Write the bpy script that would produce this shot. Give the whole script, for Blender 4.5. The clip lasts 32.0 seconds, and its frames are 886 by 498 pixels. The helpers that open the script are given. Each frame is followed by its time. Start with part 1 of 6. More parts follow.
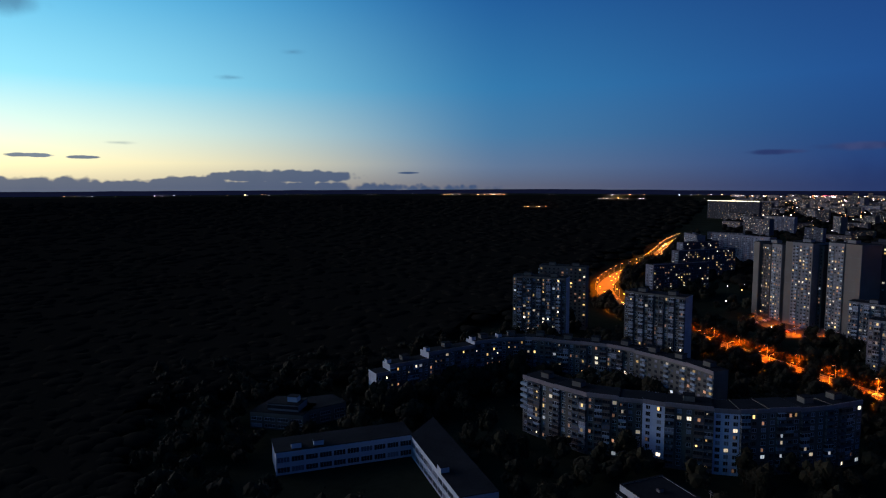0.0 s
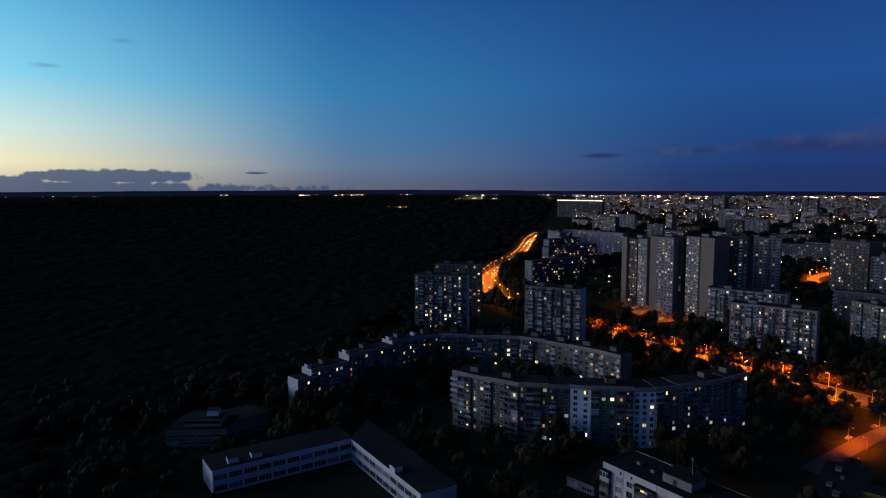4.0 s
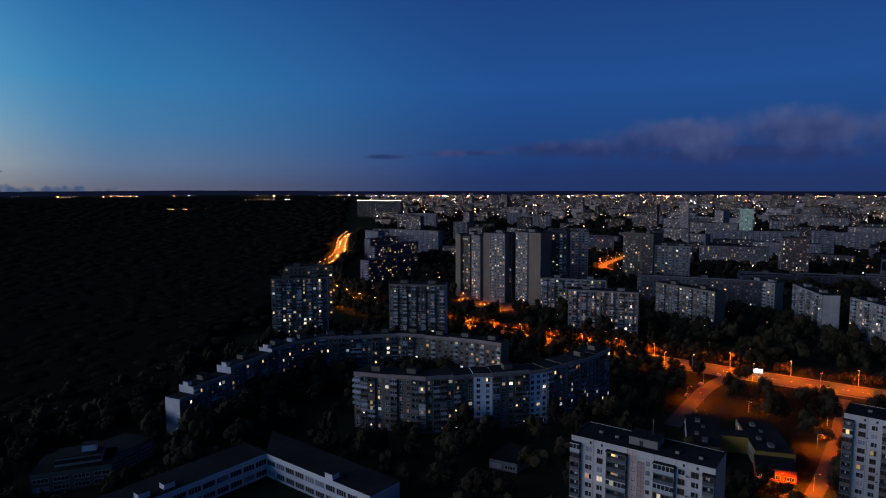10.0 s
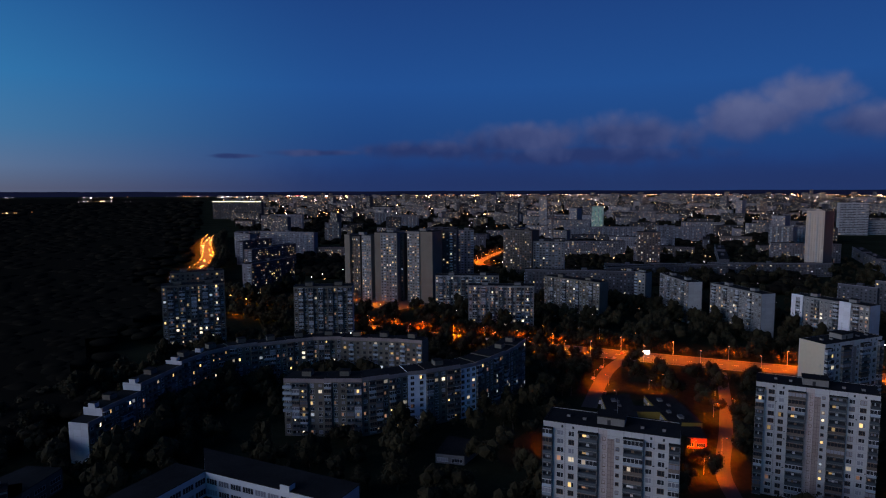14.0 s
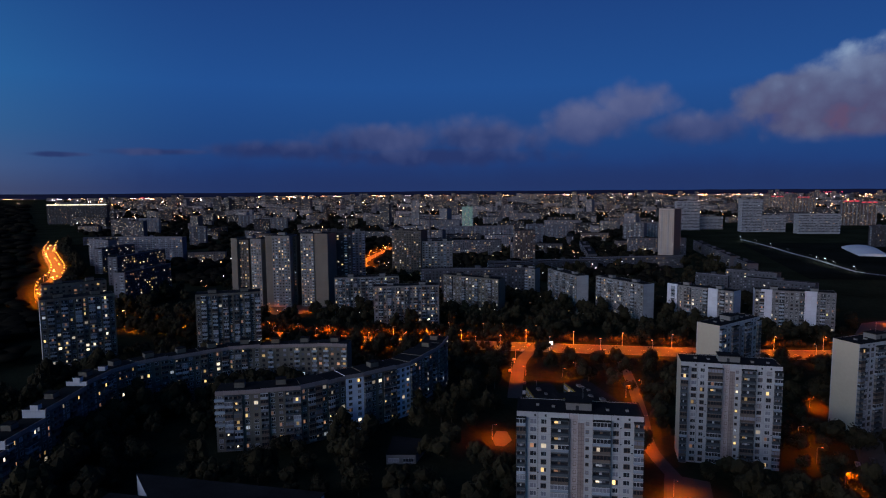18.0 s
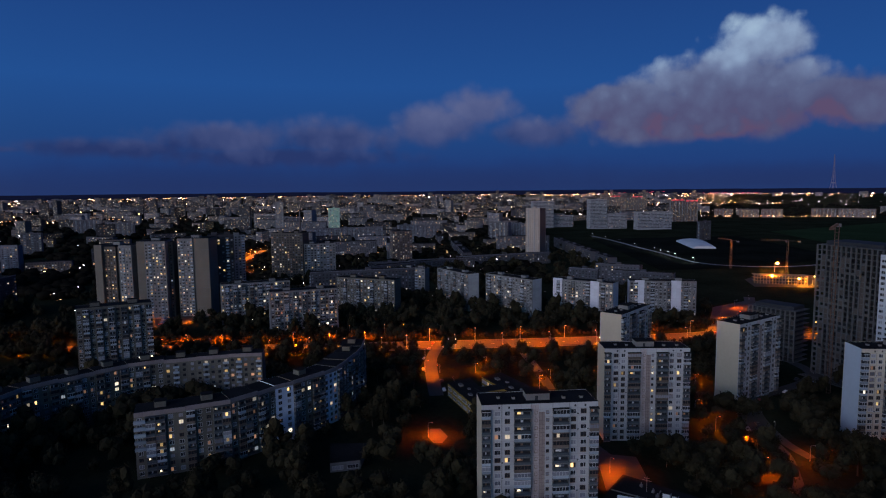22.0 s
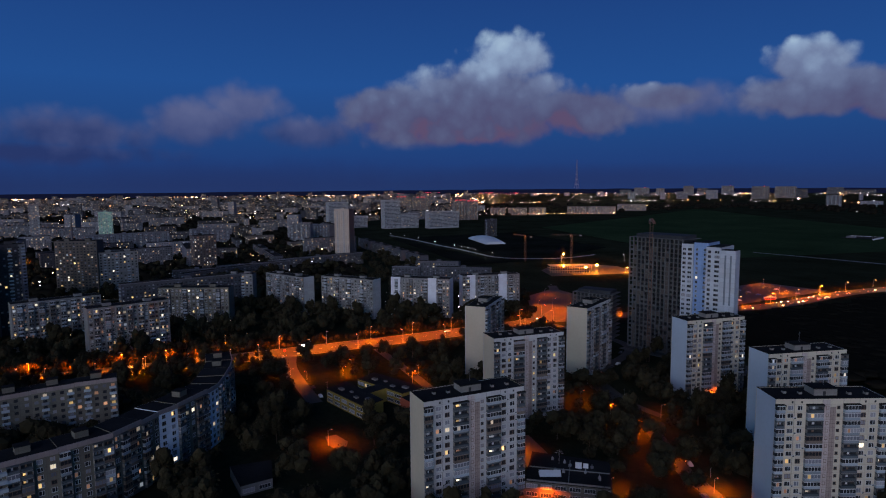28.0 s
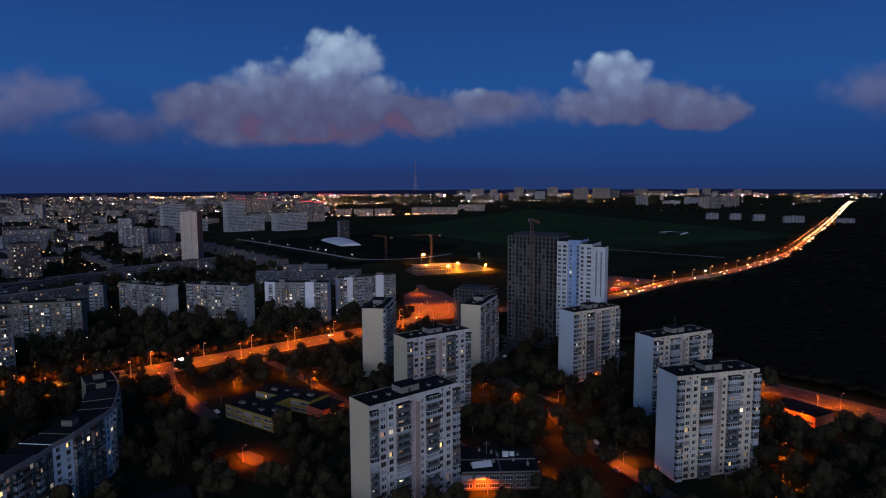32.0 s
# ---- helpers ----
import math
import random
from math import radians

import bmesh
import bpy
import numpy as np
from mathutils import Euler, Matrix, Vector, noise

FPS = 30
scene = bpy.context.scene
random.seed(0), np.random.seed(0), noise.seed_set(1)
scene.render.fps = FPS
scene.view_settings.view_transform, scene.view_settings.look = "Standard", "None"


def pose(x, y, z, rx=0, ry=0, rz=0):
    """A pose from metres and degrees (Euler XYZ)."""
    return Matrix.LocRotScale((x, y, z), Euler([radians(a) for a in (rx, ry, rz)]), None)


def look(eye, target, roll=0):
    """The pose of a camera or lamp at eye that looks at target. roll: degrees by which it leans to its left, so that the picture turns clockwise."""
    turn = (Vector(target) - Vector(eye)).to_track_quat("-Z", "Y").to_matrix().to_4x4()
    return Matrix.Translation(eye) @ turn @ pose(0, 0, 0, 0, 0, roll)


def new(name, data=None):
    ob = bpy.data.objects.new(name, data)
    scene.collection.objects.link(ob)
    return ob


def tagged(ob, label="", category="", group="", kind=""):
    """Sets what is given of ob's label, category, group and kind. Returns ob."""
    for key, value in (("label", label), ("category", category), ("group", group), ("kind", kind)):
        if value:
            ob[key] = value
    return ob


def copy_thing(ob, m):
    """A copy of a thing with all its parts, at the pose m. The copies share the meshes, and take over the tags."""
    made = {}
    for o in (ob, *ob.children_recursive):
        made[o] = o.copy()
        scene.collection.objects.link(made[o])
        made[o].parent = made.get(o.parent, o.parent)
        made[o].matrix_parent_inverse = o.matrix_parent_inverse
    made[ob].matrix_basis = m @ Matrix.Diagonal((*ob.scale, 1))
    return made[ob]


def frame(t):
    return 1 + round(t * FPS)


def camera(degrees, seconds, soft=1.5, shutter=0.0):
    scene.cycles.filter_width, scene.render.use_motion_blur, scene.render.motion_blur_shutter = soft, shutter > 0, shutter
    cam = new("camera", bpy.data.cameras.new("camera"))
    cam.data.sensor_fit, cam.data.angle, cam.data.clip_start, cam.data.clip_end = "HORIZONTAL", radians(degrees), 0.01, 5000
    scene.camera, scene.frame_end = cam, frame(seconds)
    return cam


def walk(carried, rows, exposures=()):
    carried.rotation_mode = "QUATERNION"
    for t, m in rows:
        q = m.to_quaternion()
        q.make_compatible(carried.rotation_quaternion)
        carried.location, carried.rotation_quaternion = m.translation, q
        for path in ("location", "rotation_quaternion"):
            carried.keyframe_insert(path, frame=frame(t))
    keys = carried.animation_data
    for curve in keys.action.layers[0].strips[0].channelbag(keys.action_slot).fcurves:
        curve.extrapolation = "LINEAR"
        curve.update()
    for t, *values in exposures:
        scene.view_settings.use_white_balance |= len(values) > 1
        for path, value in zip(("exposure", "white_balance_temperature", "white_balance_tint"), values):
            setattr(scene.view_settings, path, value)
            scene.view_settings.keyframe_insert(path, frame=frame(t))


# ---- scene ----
cam = camera(70.6, 32.0, 1.15)
METRES, EYE, TILT, LEAN, TURN = 284.0, 115.6, 0.0, 0.0, -21.1
ROWS = [
    (0.0, 0.0, 0.0, 0.0, -0.03, -5.75, 0.27),
    (0.5, -0.0153, -0.001, 0.0, -1.76, -5.74, 0.26),
    (1.0, -0.0308, -0.0014, -0.0001, -3.44, -5.75, 0.26),
    (1.5, -0.0462, -0.0012, -0.0003, -5.1, -5.75, 0.26),
    (2.0, -0.0616, -0.0005, -0.0005, -6.64, -5.75, 0.25),
    (2.5, -0.0769, 0.0006, -0.0007, -8.32, -5.75, 0.26),
    (3.0, -0.0921, 0.0019, -0.0009, -10.03, -5.75, 0.27),
    (3.5, -0.1072, 0.0039, -0.001, -11.73, -5.75, 0.26),
    (5.5, -0.1681, 0.0151, -0.0013, -18.3, -5.73, 0.29),
    (6.0, -0.1829, 0.0188, -0.001, -19.93, -5.74, 0.29),
    (6.5, -0.1976, 0.0231, -0.001, -21.54, -5.74, 0.28),
    (7.0, -0.2122, 0.028, -0.001, -23.09, -5.75, 0.29),
    (7.5, -0.2266, 0.0331, -0.0008, -24.62, -5.76, 0.29),
    (8.0, -0.2411, 0.0388, -0.0008, -26.18, -5.77, 0.29),
    (8.5, -0.2552, 0.0448, -0.0007, -27.8, -5.78, 0.29),
    (9.0, -0.2693, 0.0513, -0.0007, -29.46, -5.78, 0.29),
    (9.5, -0.2833, 0.0582, -0.0007, -31.18, -5.79, 0.3),
    (10.0, -0.297, 0.0654, -0.0008, -32.82, -5.8, 0.28),
    (10.5, -0.3105, 0.0733, -0.0011, -34.48, -5.81, 0.3),
    (11.0, -0.324, 0.0815, -0.0011, -36.08, -5.81, 0.3),
    (11.5, -0.3367, 0.0902, -0.0011, -37.63, -5.82, 0.34),
    (12.0, -0.3493, 0.0994, -0.0013, -39.12, -5.83, 0.34),
    (12.5, -0.3623, 0.1086, -0.0013, -40.86, -5.84, 0.36),
    (13.0, -0.3738, 0.1182, -0.0008, -42.62, -5.85, 0.42),
    (13.5, -0.3857, 0.1282, -0.0005, -44.38, -5.87, 0.46),
    (14.0, -0.3974, 0.1386, -0.0015, -46.07, -5.86, 0.4),
    (14.5, -0.4091, 0.1495, -0.0014, -47.78, -5.87, 0.4),
    (16.5, -0.4532, 0.1955, -0.0011, -54.4, -5.87, 0.47),
    (17.0, -0.4628, 0.2079, -0.001, -55.96, -5.87, 0.48),
    (17.5, -0.4723, 0.2207, -0.0009, -57.51, -5.87, 0.48),
    (18.0, -0.4813, 0.2339, -0.0008, -59.04, -5.87, 0.48),
    (18.5, -0.4898, 0.2471, -0.0008, -60.59, -5.87, 0.5),
    (19.0, -0.4978, 0.2604, -0.0004, -62.25, -5.88, 0.53),
    (19.5, -0.5053, 0.2743, -0.0007, -63.79, -5.89, 0.5),
    (20.0, -0.5125, 0.2883, -0.0005, -65.3, -5.88, 0.5),
    (20.5, -0.5196, 0.3023, -0.0002, -66.93, -5.89, 0.52),
    (21.0, -0.526, 0.3167, -0.0002, -68.52, -5.88, 0.5),
    (21.5, -0.5323, 0.3308, 0.0001, -70.34, -5.87, 0.51),
    (22.0, -0.5383, 0.3459, 0.0004, -72.51, -5.89, 0.52),
    (22.5, -0.5437, 0.3607, 0.0007, -74.52, -5.9, 0.48),
    (23.0, -0.5486, 0.3759, 0.001, -76.34, -5.92, 0.48),
    (23.5, -0.5531, 0.3908, 0.0011, -78.04, -5.93, 0.5),
    (24.0, -0.5571, 0.4064, 0.0013, -79.81, -5.95, 0.47),
    (24.5, -0.5603, 0.421, 0.0014, -81.49, -5.98, 0.49),
    (25.0, -0.5634, 0.4371, 0.0013, -83.19, -5.99, 0.43),
    (25.5, -0.5659, 0.4528, 0.0014, -84.62, -6.0, 0.44),
    (27.5, -0.5714, 0.5154, 0.0021, -91.18, -5.98, 0.4),
    (28.0, -0.5719, 0.531, 0.0021, -92.94, -5.97, 0.4),
    (28.5, -0.5719, 0.5465, 0.0029, -94.74, -5.98, 0.4),
    (29.0, -0.5711, 0.5619, 0.0031, -96.49, -5.97, 0.38),
    (29.5, -0.5702, 0.5774, 0.0035, -98.24, -5.97, 0.36),
    (30.0, -0.5687, 0.5932, 0.0035, -100.22, -5.97, 0.35),
    (30.5, -0.5671, 0.6085, 0.0033, -102.18, -5.95, 0.35),
    (31.0, -0.5647, 0.6244, 0.0043, -104.06, -5.98, 0.3),
    (31.5, -0.5615, 0.6397, 0.004, -106.02, -5.96, 0.23),
    (32.0, -0.5585, 0.6548, 0.0047, -107.86, -5.96, 0.23),
]
walk(cam, [(t, pose(0, 0, EYE, TILT, LEAN, TURN) @ pose(METRES * x, METRES * y, METRES * z, 90 + pitch, roll, yaw)) for t, x, y, z, yaw, pitch, roll in ROWS])

# ---- world: dusk sky, afterglow in the north-west, cumulus in the south-east ----
world = bpy.data.worlds.new("dusk_sky")
scene.world = world
world.use_nodes = True
WT = world.node_tree
WT.nodes.clear()


def srgb(r, g, b, a=1.0):
    return tuple((c / 255 / 12.92) if c < 11 else ((c / 255 + 0.055) / 1.055) ** 2.4 for c in (r, g, b)) + (a,)


def link_in(tree, sock, value):
    if isinstance(value, bpy.types.NodeSocket):
        tree.links.new(value, sock)
    else:
        sock.default_value = value


def calc(tree, op, *args):
    n = tree.nodes.new("ShaderNodeMath")
    n.operation = op
    for s, v in zip(n.inputs, args):
        link_in(tree, s, v)
    return n.outputs[0]


def smooth(tree, value, lo, hi, to0=0.0, to1=1.0):
    n = tree.nodes.new("ShaderNodeMapRange")
    n.interpolation_type = "SMOOTHSTEP"
    link_in(tree, n.inputs[0], value)
    for k, v in zip((1, 2, 3, 4), (lo, hi, to0, to1)):
        n.inputs[k].default_value = v
    return n.outputs[0]


def blend(tree, fac, a, b, mode="MIX"):
    n = tree.nodes.new("ShaderNodeMix")
    n.data_type, n.blend_type = "RGBA", mode
    link_in(tree, n.inputs[0], fac)
    link_in(tree, n.inputs[6], a)
    link_in(tree, n.inputs[7], b)
    return n.outputs[2]


def ramp(tree, fac, stops):
    n = tree.nodes.new("ShaderNodeValToRGB")
    link_in(tree, n.inputs[0], fac)
    e = n.color_ramp.elements
    while len(e) < len(stops):
        e.new(0.5)
    for el, (p, c) in zip(e, stops):
        el.position, el.color = p, c
    return n.outputs[0]


def fractal(tree, vec, scale, detail=6.0, rough=0.55, distort=0.0):
    n = tree.nodes.new("ShaderNodeTexNoise")
    link_in(tree, n.inputs["Vector"], vec)
    n.inputs["Scale"].default_value, n.inputs["Detail"].default_value = scale, detail
    n.inputs["Roughness"].default_value, n.inputs["Distortion"].default_value = rough, distort
    return n.outputs[0]


def combine(tree, x, y, z):
    n = tree.nodes.new("ShaderNodeCombineXYZ")
    for s, v in zip(n.inputs, (x, y, z)):
        link_in(tree, s, v)
    return n.outputs[0]


def split(tree, vec):
    n = tree.nodes.new("ShaderNodeSeparateXYZ")
    tree.links.new(vec, n.inputs[0])
    return n.outputs


SUNSET = 42.0  # yaw of the afterglow, degrees from +y towards -x
way = WT.nodes.new("ShaderNodeTexCoord").outputs["Generated"]
wx, wy, wz = split(WT, way)
flat = calc(WT, "SQRT", calc(WT, "ADD", calc(WT, "MULTIPLY", wx, wx), calc(WT, "MULTIPLY", wy, wy)))
toward = calc(WT, "DIVIDE", calc(WT, "ADD", calc(WT, "MULTIPLY", wx, -math.sin(radians(SUNSET))), calc(WT, "MULTIPLY", wy, math.cos(radians(SUNSET)))), calc(WT, "MAXIMUM", flat, 0.001))
up = calc(WT, "MAXIMUM", wz, 0.0)
glow = ramp(WT, up, [(0.0, srgb(196, 180, 160)), (0.035, srgb(246, 228, 186)), (0.08, srgb(214, 228, 222)), (0.15, srgb(140, 206, 238)), (0.29, srgb(70, 158, 214)), (0.5, srgb(38, 96, 160)), (1.0, srgb(12, 32, 78))])
side = ramp(WT, up, [(0.0, srgb(90, 92, 112)), (0.03, srgb(90, 108, 140)), (0.08, srgb(66, 111, 155)), (0.15, srgb(46, 108, 160)), (0.29, srgb(26, 79, 142)), (0.5, srgb(14, 43, 92)), (1.0, srgb(7, 20, 56))])
away = ramp(WT, up, [(0.0, srgb(27, 43, 90)), (0.03, srgb(25, 49, 104)), (0.08, srgb(25, 56, 113)), (0.15, srgb(26, 63, 126)), (0.29, srgb(22, 51, 110)), (0.5, srgb(12, 28, 74)), (1.0, srgb(5, 14, 40))])
sky = blend(WT, smooth(WT, toward, -0.25, 0.68), away, side)
sky = blend(WT, smooth(WT, toward, 0.35, 1.05), sky, glow)
sky = blend(WT, 1.0, sky, (1.5, 1.55, 1.34, 1), "MULTIPLY")

azim = calc(WT, "MULTIPLY", calc(WT, "ARCTAN2", calc(WT, "MULTIPLY", wx, -1.0), wy), 57.29578)
elev = calc(WT, "MULTIPLY", calc(WT, "ARCSINE", wz), 57.29578)
n1 = fractal(WT, way, 8.0, 7.0, 0.5)
n2 = fractal(WT, way, 30.0, 8.0, 0.65)


def billow(scale):
    n = WT.nodes.new("ShaderNodeTexVoronoi")
    n.feature = "SMOOTH_F1"
    WT.links.new(way, n.inputs["Vector"])
    n.inputs["Scale"].default_value, n.inputs["Smoothness"].default_value = scale, 0.35
    return calc(WT, "SUBTRACT", 0.5, n.outputs["Distance"])


soft_puff = calc(WT, "ADD", calc(WT, "MULTIPLY", calc(WT, "SUBTRACT", n1, 0.5), 1.1), calc(WT, "MULTIPLY", calc(WT, "SUBTRACT", n2, 0.5), 0.35))
puff = calc(WT, "ADD", soft_puff, calc(WT, "ADD", calc(WT, "MULTIPLY", billow(16.0), 0.42), calc(WT, "ADD", calc(WT, "MULTIPLY", billow(38.0), 0.3), calc(WT, "MULTIPLY", billow(85.0), 0.08))))


def cloud_bank(puffs, base, soft, ragged):
    """Opacity of a bank of clouds: ellipses (yaw, elevation, half width, half height) with a ragged rim and a flat base."""
    m = -3.0
    for a, e, w, h in puffs:
        dx = calc(WT, "DIVIDE", calc(WT, "SUBTRACT", azim, a), w)
        dy = calc(WT, "DIVIDE", calc(WT, "SUBTRACT", elev, e), h)
        r = calc(WT, "SUBTRACT", 1.0, calc(WT, "SQRT", calc(WT, "ADD", calc(WT, "MULTIPLY", dx, dx), calc(WT, "MULTIPLY", dy, dy))))
        m = calc(WT, "MAXIMUM", m, r)
    body = calc(WT, "MULTIPLY", smooth(WT, calc(WT, "ADD", m, ragged), 0.02, soft), smooth(WT, m, -0.42, -0.22))
    return calc(WT, "MULTIPLY", body, smooth(WT, calc(WT, "ADD", elev, calc(WT, "MULTIPLY", soft_puff, 0.8)), base - 0.4, base + 0.6))


veil_rag = calc(WT, "ADD", calc(WT, "MULTIPLY", soft_puff, 0.8), calc(WT, "ADD", calc(WT, "MULTIPLY", billow(22.0), 0.35), calc(WT, "MULTIPLY", billow(60.0), 0.2)))
bar_rag = calc(WT, "ADD", calc(WT, "MULTIPLY", soft_puff, 0.4), calc(WT, "ADD", calc(WT, "MULTIPLY", billow(48.0), 0.4), calc(WT, "MULTIPLY", billow(120.0), 0.3)))
shade = calc(WT, "ADD", smooth(WT, elev, 3.5, 15.0), calc(WT, "ADD", calc(WT, "MULTIPLY", puff, 0.8), 0.08))
cumulus_tint = ramp(WT, shade, [(0.0, srgb(94, 78, 108)), (0.1, srgb(82, 82, 116)), (0.36, srgb(92, 100, 134)), (0.6, srgb(112, 126, 160)), (0.85, srgb(146, 168, 198)), (1.0, srgb(164, 188, 212))])
# a low dark bank on the horizon under lilac streaks
bank = cloud_bank([(-70, 0.8, 24, 2.6), (-95, 0.8, 26, 2.2), (-125, 0.6, 26, 1.6)], -3.0, 0.9, calc(WT, "MULTIPLY", veil_rag, 0.7))
sky = blend(WT, calc(WT, "MULTIPLY", bank, 0.6), sky, ramp(WT, smooth(WT, elev, 0.0, 3.5), [(0.0, srgb(34, 50, 98)), (1.0, srgb(32, 56, 112))]))
veil_tint = ramp(WT, calc(WT, "ADD", smooth(WT, elev, 1.5, 8.0), calc(WT, "MULTIPLY", puff, 0.9)), [(0.0, srgb(40, 54, 102)), (0.25, srgb(58, 70, 116)), (0.55, srgb(72, 82, 126)), (1.0, srgb(92, 100, 140))])
veil = cloud_bank([(-66, 3.1, 9, 1.2), (-75, 3.8, 9, 2.0), (-84, 4.2, 9, 2.2), (-93, 5.2, 6, 2.4), (-97, 6.8, 4.5, 2.2), (-102, 4.6, 6, 1.8), (-56, 2.9, 6, 0.45), (-49, 2.6, 3, 0.3), (-79, 2.6, 16, 1.3), (-134, 6.6, 7, 2.2), (-165, 6.6, 6, 2.4)], 0.6, 0.7, veil_rag)
sky = blend(WT, calc(WT, "MULTIPLY", veil, 0.9), sky, veil_tint)
heap = cloud_bank([(-116, 5.6, 13.0, 3.0), (-109.5, 6.8, 6.0, 2.6), (-118, 8.0, 8.5, 3.4), (-120.5, 11.0, 4.4, 2.7), (-126, 6.2, 5.5, 2.8), (-146, 6.8, 8.0, 2.2), (-143.8, 9.2, 3.4, 2.0), (-150.5, 5.6, 5, 1.6), (-133, 7.2, 4.0, 1.2)], 3.3, 0.4, puff)
sky = blend(WT, calc(WT, "MULTIPLY", heap, 0.93), sky, cumulus_tint)
bars = cloud_bank([(5, -0.3, 34, 0.8), (4, 0.0, 24, 0.7), (-8.5, 0.9, 6, 0.7), (-4, 0.9, 4, 0.6), (1, 0.4, 5, 0.6), (22, 0.2, 22, 0.9), (12, 2.5, 2.0, 0.2), (8.6, 2.4, 1.4, 0.14), (-18, 1.2, 1.1, 0.13)], -2.0, 0.3, bar_rag)
wisps = cloud_bank([(12.5, 13.5, 3.0, 1.0), (-8, 11.5, 1.2, 0.4), (-3, 9.2, 2.0, 0.35), (6, 3.6, 2.2, 0.25)], -2.0, 1.2, calc(WT, "MULTIPLY", puff, 1.6))
sky = blend(WT, calc(WT, "MULTIPLY", bars, 0.88), sky, ramp(WT, calc(WT, "ADD", smooth(WT, elev, 0.0, 4.0), puff), [(0.0, srgb(58, 80, 116)), (0.4, srgb(50, 76, 114)), (1.0, srgb(84, 112, 146))]))
sky = blend(WT, calc(WT, "MULTIPLY", wisps, 0.6), sky, srgb(66, 100, 136))
sky = blend(WT, smooth(WT, wz, -0.06, -0.03), srgb(8, 10, 16), sky)
bg = WT.nodes.new("ShaderNodeBackground")
WT.links.new(sky, bg.inputs[0])
bg.inputs[1].default_value = 1.0
WT.links.new(bg.outputs[0], WT.nodes.new("ShaderNodeOutputWorld").inputs[0])

# the afterglow below the horizon: a very wide, weak sun
glow_lamp = new("afterglow_sun", bpy.data.lights.new("afterglow_sun", "SUN"))
glow_lamp.data.energy, glow_lamp.data.angle, glow_lamp.data.color = 1.15, radians(50), (1.10, 0.88, 1.0)
glow_lamp.matrix_world = look((0, 0, 200), (math.sin(radians(SUNSET + 6)) * 100, -math.cos(radians(SUNSET + 6)) * 100, 184))

# ---- materials ----
MATS = {}


def surface(name, color, rough=0.85, metal=0.0, vary=0.25, scale=0.6, bump=0.0, spec=0.3, joint=None, joint_dark=0.72, random_tint=0.0):
    """A solid surface: two scales of mottling, optional wall panels (width, height) with sunken joints."""
    if name in MATS:
        return MATS[name]
    m = bpy.data.materials.new(name)
    m.use_nodes = True
    t = m.node_tree
    p = t.nodes["Principled BSDF"]
    co = t.nodes.new("ShaderNodeTexCoord").outputs["Object"]
    big = fractal(t, co, scale * 0.12, 4.0, 0.6)
    fine = fractal(t, co, scale * 2.4, 6.0, 0.65)
    f = calc(t, "ADD", calc(t, "MULTIPLY", big, 0.6), calc(t, "MULTIPLY", fine, 0.4))
    lo = tuple(c * (1 - vary) for c in color) + (1,)
    hi = tuple(min(1, c * (1 + vary * 0.6)) for c in color) + (1,)
    col = ramp(t, f, [(0.3, lo), (0.7, hi)])
    if joint:
        x, y, z = split(t, co)
        b = t.nodes.new("ShaderNodeTexBrick")
        t.links.new(combine(t, calc(t, "ADD", x, y), z, 0.0), b.inputs["Vector"])
        b.offset, b.offset_frequency, b.squash = 0.0, 2, 1.0
        b.inputs["Scale"].default_value, b.inputs["Mortar Size"].default_value = 1.0, 0.05
        b.inputs["Brick Width"].default_value, b.inputs["Row Height"].default_value = joint
        b.inputs["Color1"].default_value, b.inputs["Color2"].default_value = (1, 1, 1, 1), (0.88, 0.86, 0.86, 1)
        b.inputs["Mortar"].default_value = (joint_dark, joint_dark, joint_dark, 1)
        col = blend(t, 1.0, col, b.outputs[0], "MULTIPLY")
    if random_tint:
        r = calc(t, "FRACT", calc(t, "ADD", t.nodes.new("ShaderNodeObjectInfo").outputs["Random"], t.nodes.new("ShaderNodeNewGeometry").outputs["Random Per Island"]))
        col = blend(t, 1.0, col, ramp(t, r, [(0.0, (1 - random_tint,) * 3 + (1,)), (1.0, (1, 1, 1, 1))]), "MULTIPLY")
    t.links.new(col, p.inputs["Base Color"])
    p.inputs["Roughness"].default_value, p.inputs["Metallic"].default_value = rough, metal
    p.inputs["Specular IOR Level"].default_value = spec
    if bump:
        b = t.nodes.new("ShaderNodeBump")
        b.inputs["Strength"].default_value, b.inputs["Distance"].default_value = bump, 0.05
        t.links.new(fine, b.inputs["Height"])
        t.links.new(b.outputs[0], p.inputs["Normal"])
    MATS[name] = m
    return m


def lamp_mat(name, color, strength, sampled=False, uneven=0.0):
    if name in MATS:
        return MATS[name]
    m = bpy.data.materials.new(name)
    m.use_nodes = True
    t = m.node_tree
    p = t.nodes["Principled BSDF"]
    p.inputs["Base Color"].default_value = tuple(c * 0.4 for c in color) + (1,)
    p.inputs["Emission Color"].default_value = (*color, 1)
    p.inputs["Emission Strength"].default_value = strength
    if uneven:
        info = t.nodes.new("ShaderNodeObjectInfo").outputs["Random"]
        isl = t.nodes.new("ShaderNodeNewGeometry").outputs["Random Per Island"]
        r = calc(t, "FRACT", calc(t, "ADD", info, isl))
        t.links.new(calc(t, "MULTIPLY", strength, calc(t, "ADD", 1 - uneven, calc(t, "MULTIPLY", calc(t, "POWER", r, 2.5), 2.2 * uneven))), p.inputs["Emission Strength"])
    m.cycles.emission_sampling = "AUTO" if sampled else "NONE"
    MATS[name] = m
    return m


